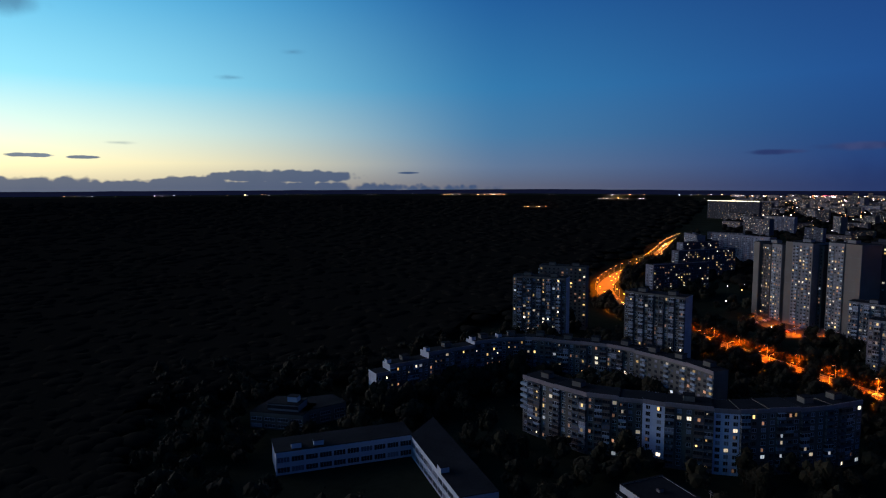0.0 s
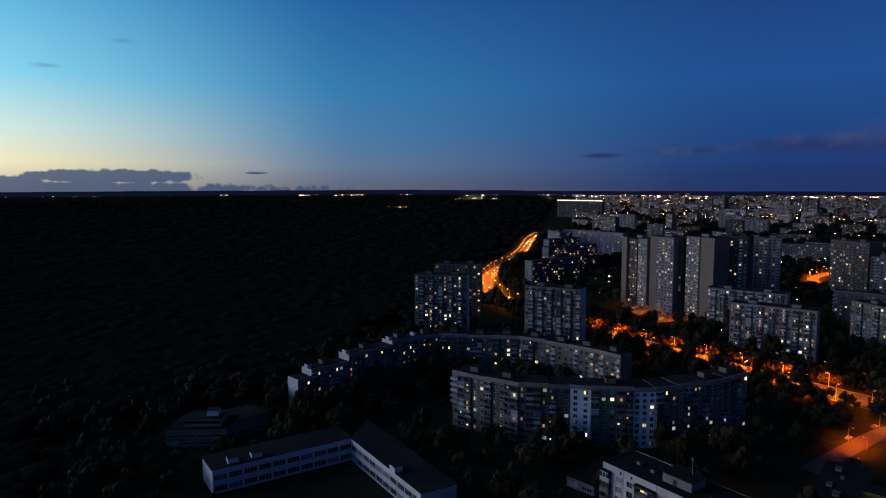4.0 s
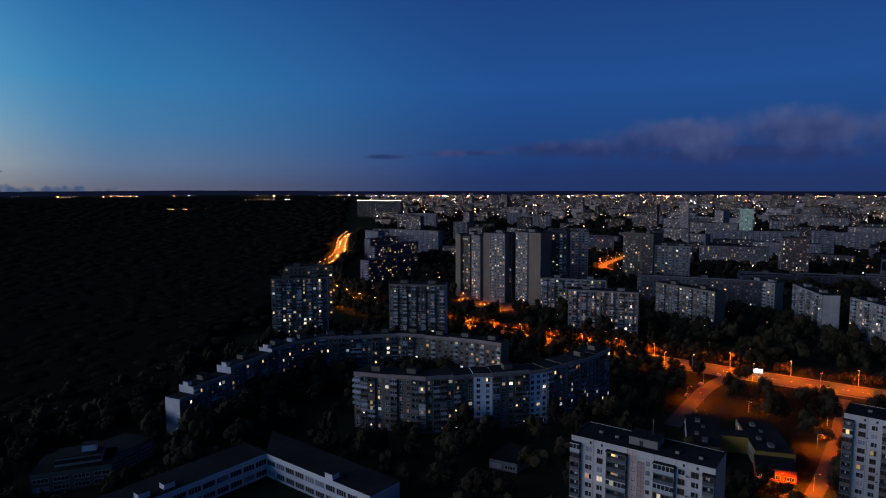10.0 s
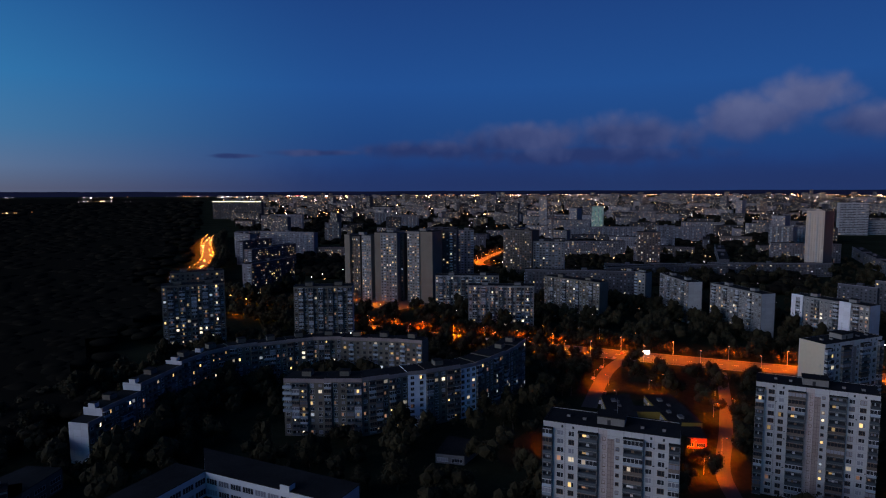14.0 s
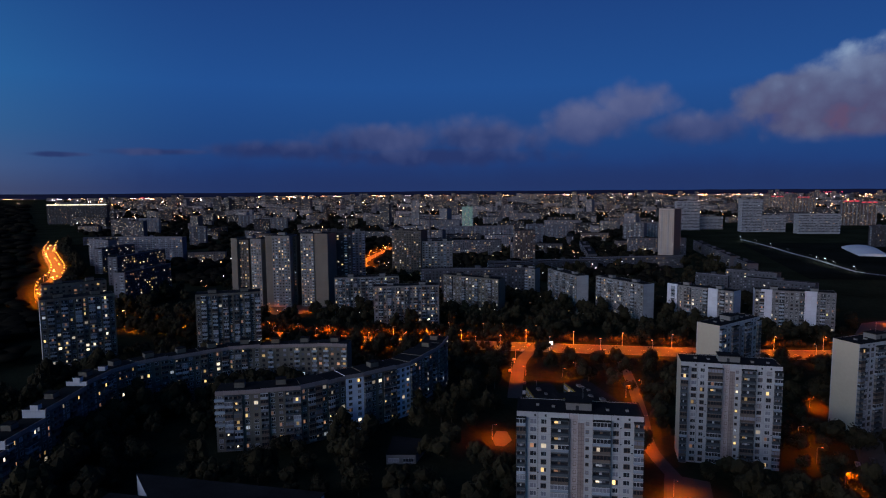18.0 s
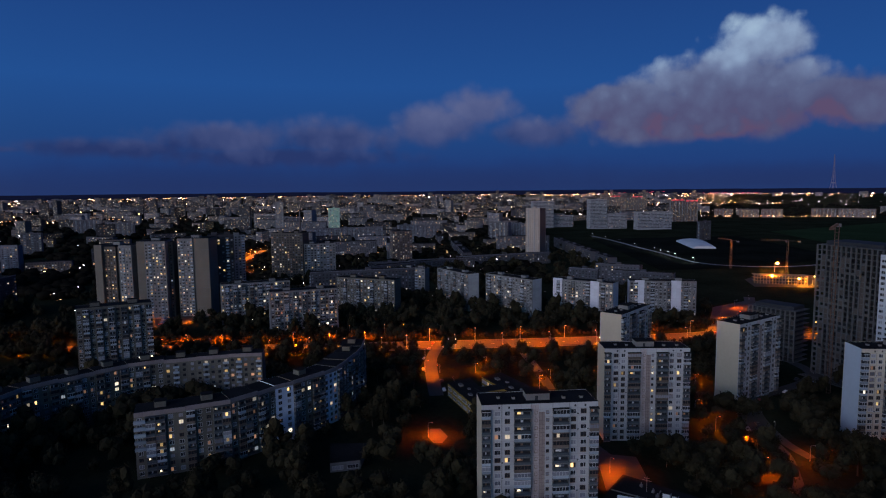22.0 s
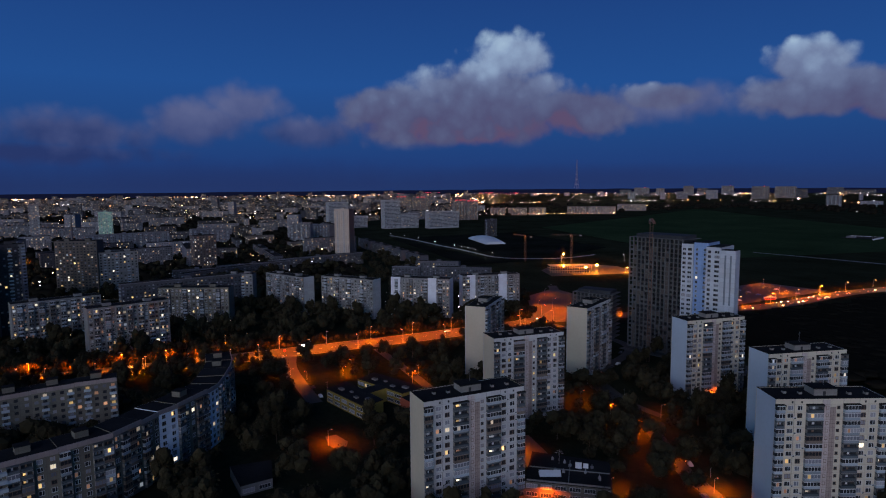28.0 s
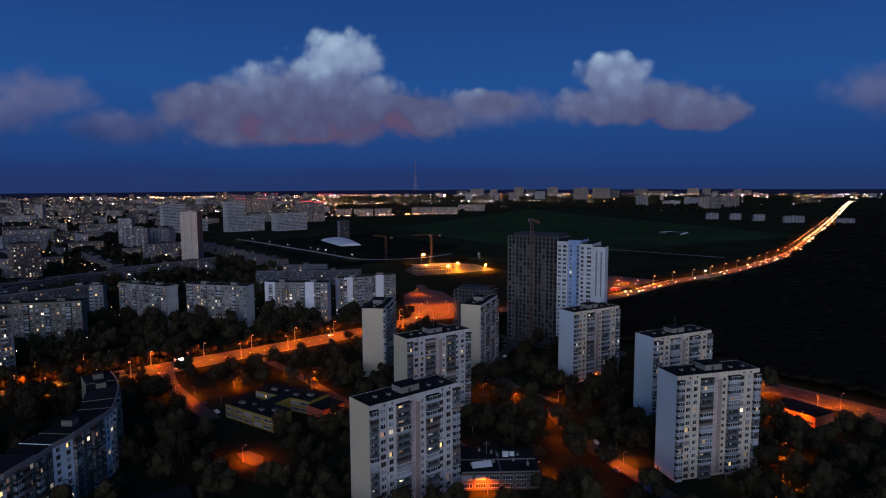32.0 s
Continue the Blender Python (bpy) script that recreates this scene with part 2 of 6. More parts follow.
PANEL_WHITE = surface("panel_white", (0.46, 0.47, 0.485), joint=(6.4, 2.7), vary=0.2, scale=0.5, bump=0.2)
PANEL_END = surface("end_wall_plaster", (0.48, 0.42, 0.325), vary=0.12, scale=0.3, bump=0.15)
PANEL_CREAM = surface("panel_cream", (0.54, 0.50, 0.41), joint=(6.4, 2.7), vary=0.18, scale=0.5, bump=0.2)
PANEL_COOL = surface("end_wall_lilac_grey", (0.43, 0.50, 0.59), vary=0.12, scale=0.3, bump=0.15)
PANEL_GREY = surface("panel_grey", (0.20, 0.205, 0.21), joint=(3.3, 2.8), vary=0.3, scale=0.5)
PANEL_TILE = surface("tile_grey_brown", (0.135, 0.13, 0.112), joint=(3.3, 2.8), vary=0.35, scale=0.6)
PANEL_BLUE = surface("panel_pale_blue", (0.72, 0.80, 0.92), vary=0.15, scale=0.6, joint=(4.4, 2.8))
PANEL_BEIGE = surface("brick_beige", (0.17, 0.15, 0.125), vary=0.2, scale=0.6)
PANEL_DARK = surface("brick_dark", (0.10, 0.088, 0.08), vary=0.3, scale=0.6)
# wall colours for distant blocks: darker than the white panels, mostly tinted blue
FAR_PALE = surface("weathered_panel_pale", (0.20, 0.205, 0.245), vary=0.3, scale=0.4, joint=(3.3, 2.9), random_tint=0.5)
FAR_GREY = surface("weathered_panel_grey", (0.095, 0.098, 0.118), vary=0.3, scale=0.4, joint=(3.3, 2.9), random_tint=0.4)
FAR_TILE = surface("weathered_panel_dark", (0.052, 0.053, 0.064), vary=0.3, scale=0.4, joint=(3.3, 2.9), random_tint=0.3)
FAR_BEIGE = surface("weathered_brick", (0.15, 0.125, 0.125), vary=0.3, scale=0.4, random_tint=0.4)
RAW = surface("old_raw_concrete", (0.095, 0.098, 0.10), vary=0.3, scale=0.8, bump=0.3)
CONCRETE = surface("raw_concrete", (0.19, 0.185, 0.18), vary=0.3, scale=0.8, bump=0.3)
GLAZE_BLUE = surface("cladding_blue", (0.22, 0.34, 0.58), rough=0.45, vary=0.15, joint=(3.0, 3.0))
CLAD_WHITE = surface("cladding_white", (0.46, 0.50, 0.56), rough=0.6, vary=0.12, joint=(3.0, 3.0))
STRIPE_WHITE = surface("stripe_white", (0.66, 0.69, 0.76), vary=0.12, scale=0.5, joint=(3.3, 2.8))
SCHOOL_WHITE = surface("school_whitewash", (0.50, 0.53, 0.58), vary=0.18, scale=0.5, bump=0.2)
ROOFING = surface("bitumen_roof", (0.022, 0.022, 0.023), rough=0.95, vary=0.6, scale=0.5, bump=0.4, spec=0.05)
YELLOW_WALL = surface("yellow_plaster", (0.25, 0.185, 0.04), vary=0.25, scale=0.6)
RED_WALL = surface("red_plaster", (0.42, 0.10, 0.05), vary=0.25, scale=0.6)
ASPHALT = surface("asphalt", (0.052, 0.05, 0.047), rough=0.8, vary=0.35, scale=0.5, bump=0.2)
KERB = surface("kerb_stone", (0.085, 0.082, 0.078), vary=0.2)
PAINT = surface("road_paint", (0.7, 0.7, 0.66), vary=0.3, scale=2.0)
GROUND = surface("soil_and_grass", (0.026, 0.030, 0.018), rough=1.0, vary=0.6, scale=0.12, spec=0.0)
MEADOW = surface("meadow_grass", (0.033, 0.056, 0.026), rough=1.0, vary=0.45, scale=0.05, spec=0.0)
LEAF = surface("leaf_green", (0.037, 0.032, 0.017), rough=0.9, vary=0.35, scale=0.9, spec=0.1, random_tint=0.5)
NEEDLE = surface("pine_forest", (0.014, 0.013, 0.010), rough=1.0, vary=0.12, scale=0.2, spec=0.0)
BARK = surface("bark", (0.07, 0.055, 0.04), vary=0.4, scale=3.0)
STEEL = surface("galvanised_steel", (0.35, 0.36, 0.38), rough=0.5, metal=0.8, vary=0.2)
FRAME_WHITE = surface("frame_white", (0.52, 0.54, 0.56), rough=0.5, vary=0.12)
FRAME_BROWN = surface("frame_brown", (0.16, 0.11, 0.08), rough=0.6, vary=0.3)
RAIL_GREY = surface("balcony_panel_grey", (0.085, 0.105, 0.125), vary=0.3, random_tint=0.45)
RAIL_WHITE = surface("balcony_panel_white", (0.36, 0.43, 0.50), vary=0.2, random_tint=0.5)
RAIL_BROWN = surface("balcony_panel_brown", (0.17, 0.14, 0.12), vary=0.3, random_tint=0.4)
PANEL_CURVE = surface("curved_block_panel", (0.16, 0.153, 0.13), joint=(3.2, 2.75), vary=0.35, scale=0.6)
# near-black that paints shade into open balconies, vents, doorways and the tower core
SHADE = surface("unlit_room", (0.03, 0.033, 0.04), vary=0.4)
GLASS = surface("window_glass_dark", (0.022, 0.026, 0.034), rough=0.35, vary=0.5, scale=1.2, spec=0.16)


def curtains(m, share=0.24):
    """Pale curtains close behind some of the panes."""
    t = m.node_tree
    p = t.nodes["Principled BSDF"]
    r = calc(t, "FRACT", calc(t, "ADD", calc(t, "MULTIPLY", t.nodes.new("ShaderNodeObjectInfo").outputs["Random"], 7.0), t.nodes.new("ShaderNodeNewGeometry").outputs["Random Per Island"]))
    old = p.inputs["Base Color"].links[0].from_socket
    cloth = ramp(t, r, [(0.0, (0.3, 0.3, 0.33, 1)), (share * 0.5, (0.2, 0.21, 0.25, 1)), (share, (0.07, 0.078, 0.1, 1))])
    t.links.new(blend(t, smooth(t, r, share, share - 0.02), old, cloth), p.inputs["Base Color"])


curtains(GLASS)
LIT_WARM = lamp_mat("window_lit_warm", (1.0, 0.64, 0.24), 1.15, uneven=0.8)
LIT_PALE = lamp_mat("window_lit_pale", (1.0, 0.82, 0.58), 1.15, uneven=0.8)
LIT_DIM = lamp_mat("window_lit_dim", (1.0, 0.50, 0.27), 0.28, uneven=0.7)
LIT_COOL = lamp_mat("window_lit_cool", (0.85, 0.92, 1.0), 0.42, uneven=0.6)
LENS = lamp_mat("lamp_lens_orange", (1.0, 0.30, 0.06), 3.0)
SODIUM = lamp_mat("sodium_lamp", (1.0, 0.14, 0.0), 25000.0, sampled=True)
SODIUM_DIM = lamp_mat("sodium_lamp_dim", (1.0, 0.135, 0.0), 13300.0, sampled=True)
SODIUM_POOL = lamp_mat("sodium_lamp_pool", (1.0, 0.115, 0.0), 18500.0, sampled=True)
SODIUM_WIDE = lamp_mat("sodium_lamp_strong", (1.0, 0.175, 0.0), 6000.0, sampled=True)
LENS_FAR = lamp_mat("lamp_lens_far", (1.0, 0.46, 0.10), 7.0)
SODIUM_ROAD = lamp_mat("sodium_lamp_weak", (1.0, 0.14, 0.0), 6500.0, sampled=True)
SODIUM_FAR = lamp_mat("sodium_far", (1.0, 0.40, 0.15), 28.0, uneven=0.98)
WHITE_FAR = lamp_mat("white_far", (1.0, 0.78, 0.84), 24.0, uneven=0.97)
FLOOD = lamp_mat("flood_lamp", (1.0, 0.30, 0.02), 2500.0, sampled=True)
LED = lamp_mat("led_lamp", (0.9, 0.97, 1.0), 500.0, sampled=True)

# ---- mesh helpers ----
rng = random.Random(7)
CACHE = {}
BOX_FACES = ((0, 3, 2, 1), (4, 5, 6, 7), (0, 1, 5, 4), (1, 2, 6, 5), (2, 3, 7, 6), (3, 0, 4, 7))


def boxes_mesh(name, boxes, mats, key=None):
    """One mesh of boxes (x0, x1, y0, y1, z0, z1, slot)."""
    if key and key in CACHE:
        return CACHE[key]
    v, f, s = [], [], []
    for x0, x1, y0, y1, z0, z1, k in boxes:
        n = len(v)
        v += [(x0, y0, z0), (x1, y0, z0), (x1, y1, z0), (x0, y1, z0), (x0, y0, z1), (x1, y0, z1), (x1, y1, z1), (x0, y1, z1)]
        f += [tuple(n + i for i in q) for q in BOX_FACES]
        s += [k] * 6
    me = bpy.data.meshes.new(name)
    me.from_pydata(v, [], f)
    for m in mats:
        me.materials.append(m)
    me.polygons.foreach_set("material_index", s)
    me.update()
    if key:
        CACHE[key] = me
    return me


def poly_mesh(name, v, f, mats, slots=None):
    me = bpy.data.meshes.new(name)
    me.from_pydata(v, [], f)
    for m in mats:
        me.materials.append(m)
    if slots is not None:
        me.polygons.foreach_set("material_index", slots)
    me.update()
    return me


def thing(name, m, label, category, group="", kind=""):
    e = new(name)
    e.matrix_world = m
    e.empty_display_size = 0.5
    return tagged(e, label, category, group, kind)


def child(name, me, parent, m=None, label=""):
    o = new(name, me)
    o.parent = parent
    if m is not None:
        o.matrix_basis = m
    if label:
        o["label"] = label
    return o


MID = (-60.0, 120.0)
RISE_YAW = (-180, -125, -110, -90, -65, -50, -30, 40, 180)
RISE = (0.62, 0.56, 0.52, 0.5, 0.54, 0.62, 0.95, 1.0, 1.0)


def far_rise(d, yaw):
    """Height of the land at distance d from the middle: level near by, rising to hills on the horizon, lower in the east."""
    return 0.0 if d < 1500 else 115.6 * (1 - math.exp(-float(np.interp(yaw, RISE_YAW, RISE)) * ((d - 1500) / 3300) ** 2))


def yaw_of(x, y):
    return math.degrees(math.atan2(-(x - MID[0]), y - MID[1]))


def land(x, y):
    return far_rise(math.hypot(x - MID[0], y - MID[1]), yaw_of(x, y))


def drawn_in(x, y):
    """Far places drawn nearer, so that they stand on the rising land: the place and its scale."""
    dx, dy = x - MID[0], y - MID[1]
    true = math.hypot(dx, dy)
    lo, hi, yaw = 0.0, 4300.0, yaw_of(x, y)
    for _ in range(40):
        mid = (lo + hi) / 2
        if mid / (1 - far_rise(mid, yaw) / 115.6) < true:
            lo = mid
        else:
            hi = mid
    k = lo / max(true, 1e-6)
    return MID[0] + dx * k, MID[1] + dy * k, k


# ---- windows, balconies ----
def relief(name, xs, zs, cell, mats, key, back=0.1):
    """One connected piece: cells of a front between the cuts xs and zs, each at its own depth (y) with its own slot."""
    if key in CACHE:
        return CACHE[key]
    ids, v, f, s = {}, [], [], []

    def at(x, y, z):
        k = (round(x, 3), round(y, 3), round(z, 3))
        if k not in ids:
            ids[k] = len(v)
            v.append(k)
        return ids[k]

    nx, nz = len(xs) - 1, len(zs) - 1
    grid = [[cell(i, j) for j in range(nz)] for i in range(nx)]
    for i in range(nx):
        for j in range(nz):
            d, k = grid[i][j]
            x0, x1, z0, z1 = xs[i], xs[i + 1], zs[j], zs[j + 1]
            f.append((at(x0, d, z0), at(x1, d, z0), at(x1, d, z1), at(x0, d, z1)))
            s.append(k)
            e, ke = grid[i + 1][j] if i + 1 < nx else (back, k)
            if e != d:
                f.append((at(x1, d, z0), at(x1, e, z0), at(x1, e, z1), at(x1, d, z1)))
                s.append(k if d < e else ke)
            e, ke = grid[i][j + 1] if j + 1 < nz else (back, k)
            if e != d:
                f.append((at(x0, d, z1), at(x1, d, z1), at(x1, e, z1), at(x0, e, z1)))
                s.append(k if d < e else ke)
            if i == 0:
                f.append((at(x0, d, z0), at(x0, d, z1), at(x0, back, z1), at(x0, back, z0)))
                s.append(k)
            if j == 0:
                f.append((at(x0, d, z0), at(x0, back, z0), at(x1, back, z0), at(x1, d, z0)))
                s.append(k)
    CACHE[key] = poly_mesh(name, v, f, mats, s)
    return CACHE[key]


ROOM = (GLASS, LIT_WARM, LIT_PALE, LIT_DIM, LIT_COOL)


def window_mesh(w, h, lit, frame_mat=None, bars=1):
    """A window with frame, bars, sill and panes set back."""
    frame_mat = frame_mat or FRAME_WHITE
    key = ("window", round(w, 2), round(h, 2), lit, frame_mat.name, bars)
    a, b = w / 2, 0.09
    xs = [-a - b, -a]
    for i in range(bars):
        c = -a + w * (i + 1) / (bars + 1) if bars > 1 else -a + w * 0.6
        xs += [c - 0.05, c + 0.05]
    xs += [a, a + b]

    def cell(i, j):
        if j == 0:
            return -0.2, 0
        if j == 1 and i % 2:
            return -0.03, 2 if i > 1 and lit in (1, 3) else 1
        return -0.1, 0
    return relief("window", xs, [-0.12, 0, h, h + b], cell, [frame_mat, ROOM[lit], GLASS], key)


def balcony_mesh(w, fh, style, lit, d=1.15):
    """A balcony w wide on one storey: slab, parapet, and by style open, or glazed in white or dark frames."""
    key = ("balcony", round(w, 2), round(fh, 2), style, lit, d)
    rail = (RAIL_GREY, RAIL_WHITE, RAIL_BROWN, RAIL_GREY, RAIL_WHITE)[style]
    bar = (FRAME_WHITE, FRAME_WHITE, FRAME_BROWN, FRAME_BROWN, FRAME_WHITE)[style]
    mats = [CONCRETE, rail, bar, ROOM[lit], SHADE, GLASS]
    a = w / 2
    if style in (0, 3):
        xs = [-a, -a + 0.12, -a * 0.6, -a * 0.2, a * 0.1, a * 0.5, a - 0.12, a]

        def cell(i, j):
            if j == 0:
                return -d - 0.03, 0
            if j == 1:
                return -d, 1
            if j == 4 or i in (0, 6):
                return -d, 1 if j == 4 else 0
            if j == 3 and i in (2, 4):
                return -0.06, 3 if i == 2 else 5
            # back of the open balcony: its shade is painted near-black
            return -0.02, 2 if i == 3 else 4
        return relief("balcony", xs, [0, 0.16, 1.05, 1.2, fh - 0.35, fh - 0.02], cell, mats, key)
    n = max(3, round(w / 1.05))
    xs = [-a]
    for i in range(1, n):
        c = -a + w * i / n
        xs += [c - 0.05, c + 0.05]
    xs += [a]

    def cell2(i, j):
        if j == 0:
            return -d - 0.03, 0
        if j == 1:
            return -d, 1
        if j in (2, 4) or i % 2:
            return -d - 0.02, 2
        return -d + 0.05, 3 if i // 2 == 1 else 5
    return relief("balcony", xs, [0, 0.16, 1.05, 1.14, fh - 0.22, fh - 0.04], cell2, mats, key)


def pick_lit(share, weights=(4.5, 4.0, 4.0, 0.9)):
    return 0 if rng.random() > share else rng.choices((1, 2, 3, 4), weights)[0]


def facade(parent, m, cols, floors, fh, z0, lit=0.12, skip=0.0, styles=(4, 3, 3, 2, 2)):
    """Windows and balconies on a wall: m is the wall's pose (x along it, -y outwards); cols are (kind, centre, width)."""
    for kind, c, w in cols:
        for i in range(floors):
            if skip and rng.random() < skip:
                continue
            z = z0 + i * fh
            if kind == "b":
                st = rng.choices((0, 1, 2, 3, 4), styles)[0]
                child("balcony", balcony_mesh(w, fh, st, pick_lit(lit)), parent, m @ pose(c, 0, z))
            elif kind == "w":
                child("window", window_mesh(w, 1.45, pick_lit(lit), FRAME_BROWN if rng.random() < 0.3 else FRAME_WHITE), parent, m @ pose(c, 0, z + 0.85))
            elif kind == "s":
                child("window", window_mesh(w, 0.95, pick_lit(lit * 0.6), FRAME_BROWN, 0), parent, m @ pose(c, 0, z + 1.1))


def joined_windows(parent, m, w, floors, fh, z0, step, lit, name="glazing", win=(1.5, 1.35), rail=None):
    """Windows of a far wall, too small to pick apart, as one part."""
    bx = []
    n = max(1, int(w / step))
    for j in range(n):
        c = -w / 2 + (j + 0.5) * w / n
        bal = j % 3 == 1
        for i in range(floors):
            z = z0 + i * fh
            k = pick_lit(lit)
            if bal:
                bx.append((c - step * 0.45, c + step * 0.45, -0.9, 0.05, z, z + 1.0, 5))
            bx.append((c - win[0] / 2, c + win[0] / 2, -0.12, 0.05, z + 0.8, z + 0.8 + win[1], k))
    o = child(name, boxes_mesh(name, bx, [GLASS, LIT_WARM, LIT_PALE, LIT_DIM, LIT_COOL, rail or RAIL_WHITE]), parent, m)
    o["kind"] = "stuff"
    return o


def placed(l, r, z=0.0):
    """Pose of a front wall from its left to its right end as seen from outside, its origin at the wall's foot in the middle, and its length."""
    ang = math.degrees(math.atan2(r[1] - l[1], r[0] - l[0]))
    return pose((l[0] + r[0]) / 2, (l[1] + r[1]) / 2, z, 0, 0, ang), math.hypot(r[0] - l[0], r[1] - l[1])


def shell(parent, w, d, h, front, ends, roof=None, parapet=0.15):
    """Walls, roof and parapet of a block: front at y = 0, back at y = d."""
    a = w / 2
    child("wall", boxes_mesh("wall", [(-a, a, 0, 0.35, -3, h, 0), (-a, a, d - 0.35, d, -3, h, 0)], [front]), parent)
    child("end_wall", boxes_mesh("end_wall", [(-a, -a + 0.35, 0.352, d - 0.352, -3, h, 0)], [ends]), parent)
    child("end_wall", boxes_mesh("end_wall", [(a - 0.35, a, 0.352, d - 0.352, -3, h, 0)], [ends]), parent)
    child("roof", boxes_mesh("roof", [(-a + 0.36, a - 0.36, 0.36, d - 0.36, h - parapet - 0.3, h - parapet, 0)], [roof or ROOFING]), parent)
    child("parapet_cap", boxes_mesh("parapet_cap", [(-a - 0.08, a + 0.08, -0.08, 0.44, h, h + 0.09, 0), (-a - 0.08, a + 0.08, d - 0.44, d + 0.08, h, h + 0.09, 0),
                                                  (-a - 0.08, -a + 0.44, 0.44, d - 0.44, h, h + 0.09, 0), (a - 0.44, a + 0.08, 0.44, d - 0.44, h, h + 0.09, 0)], [ROOFING]), parent)


# ---- ground, roads ----
def ground_sheet():
    rings = [0, 60, 120, 200, 300, 420, 560, 740, 960, 1220, 1500, 1800, 2100, 2400, 2700, 3000, 3300, 3600, 3900, 4200, 4500, 4800, 5100, 5400]
    n = 96
    v, f = [(MID[0], MID[1], 0.0)], []
    for r in rings[1:]:
        for i in range(n):
            a = 2 * math.pi * i / n
            x, y = MID[0] + r * math.cos(a), MID[1] + r * math.sin(a)
            v.append((x, y, land(x, y)))
    for i in range(n):
        f.append((0, 1 + i, 1 + (i + 1) % n))
    for k in range(len(rings) - 2):
        for i in range(n):
            a, b = 1 + k * n + i, 1 + k * n + (i + 1) % n
            f.append((a, a + n, b + n, b))
    tagged(new("ground", poly_mesh("ground", v, f, [GROUND])), "dark ground of soil and grass between the blocks", "ground", kind="structure")


ground_sheet()


def far_hills():
    """Rim of the land far behind city and forest, haze painted as blue glow."""
    g = random.Random(4)
    v, f, n = [], [], 240
    for i in range(n):
        a = 2 * math.pi * i / n
        x, y = MID[0] + 4420 * math.cos(a), MID[1] + 4420 * math.sin(a)
        rim = 115.6 - 4420 * (115.6 - far_rise(5400, yaw_of(x, y))) / 5400
        v += [(x, y, land(x, y) - 6), (x, y, rim + g.uniform(-1.5, 2.0))]
        f.append((2 * i, (2 * i + 2) % (2 * n), (2 * i + 3) % (2 * n), 2 * i + 1))
    # no lamp: the emission only paints distance haze onto the band
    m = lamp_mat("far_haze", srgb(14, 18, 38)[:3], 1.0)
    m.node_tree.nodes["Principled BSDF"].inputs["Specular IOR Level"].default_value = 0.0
    tagged(new("backdrop_hills", poly_mesh("backdrop_hills", v, f, [m])), "rim of the land on the horizon, its dark blue haze painted as a glow", "distance", kind="structure")


far_hills()


def along(points, step):
    """Points every step metres along a smooth line through the given ones, with their directions."""
    p = [Vector((*q, 0.0)) for q in points]
    dense = []
    for i in range(len(p) - 1):
        a, b, c, d = p[max(i - 1, 0)], p[i], p[i + 1], p[min(i + 2, len(p) - 1)]
        n = max(2, int((c - b).length / 4))
        for k in range(n):
            t = k / n
            dense.append(0.5 * (2 * b + (c - a) * t + (2 * a - 5 * b + 4 * c - d) * t * t + (3 * b - a - 3 * c + d) * t ** 3))
    dense.append(p[-1])
    out, run, goal = [], 0.0, 0.0
    for a, b in zip(dense, dense[1:]):
        l = (b - a).length
        while goal <= run + l and l > 0:
            out.append((a.lerp(b, (goal - run) / l), (b - a).normalized()))
            goal += step
        run += l
    return out


def ribbon(points, w, z, shift=0.0, step=8.0, thick=0.0):
    v, f = [], []
    for q, d in along(points, step):
        s = Vector((d.y, -d.x, 0))
        for o in (shift - w / 2, shift + w / 2):
            e = q + s * o
            v.append((e.x, e.y, land(e.x, e.y) + z))
    n = len(v) // 2
    f = [(2 * i, 2 * i + 1, 2 * i + 3, 2 * i + 2) for i in range(n - 1)]
    if thick:
        m = len(v)
        v += [(x, y, h - thick) for x, y, h in v]
        for i in range(n - 1):
            f += [(2 * i, 2 * i + 2, m + 2 * i + 2, m + 2 * i), (2 * i + 1, m + 2 * i + 1, m + 2 * i + 3, 2 * i + 3)]
    return v, f


def road(name, points, w, label, kerbs=True, dashes=True, z=0.06, step=8.0):
    r = tagged(new(name, poly_mesh(name, *ribbon(points, w, z, step=step), [ASPHALT])), label, "road", kind="structure")
    if kerbs:
        for s in (-1, 1):
            child("kerb", poly_mesh("kerb", *ribbon(points, 0.3, z + 0.14, s * (w / 2 + 0.15), thick=0.3), [KERB]), r)
            child("pavement", poly_mesh("pavement", *ribbon(points, 2.2, z + 0.12, s * (w / 2 + 2.6), thick=0.3), [KERB]), r)
    if dashes:
        v, f = [], []
        for q, d in along(points, 9.0):
            s = Vector((d.y, -d.x, 0)) * 0.09
            n = len(v)
            for e in (q - s, q + s, q + s + d * 3.5, q - s + d * 3.5):
                v.append((e.x, e.y, land(e.x, e.y) + z + 0.012))
            f.append((n, n + 1, n + 2, n + 3))
        o = child("lane_marking", poly_mesh("lane_marking", v, f, [PAINT]), r)
        o["kind"] = "stuff"
    return r


BOULEVARD = [(380, -140), (346, -90), (338, 0), (336, 92), (336, 170), (337, 250), (341, 310), (348, 385), (360, 450), (380, 510), (406, 562), (434, 602), (482, 651), (537, 698), (590, 733), (665, 797), (750, 880), (870, 995), (1010, 1110)]
HIGHWAY = [(346, -90), (330, -180), (306, -311), (318, -442), (318, -588), (360, -870), (470, -1250), (580, -1625), (800, -2350), (1060, -3200), (1330, -4100)]
HIGHWAY = [drawn_in(*p)[:2] for p in HIGHWAY]
SIDE_STREET = [(338, 122), (300, 130), (262, 131), (222, 130)]
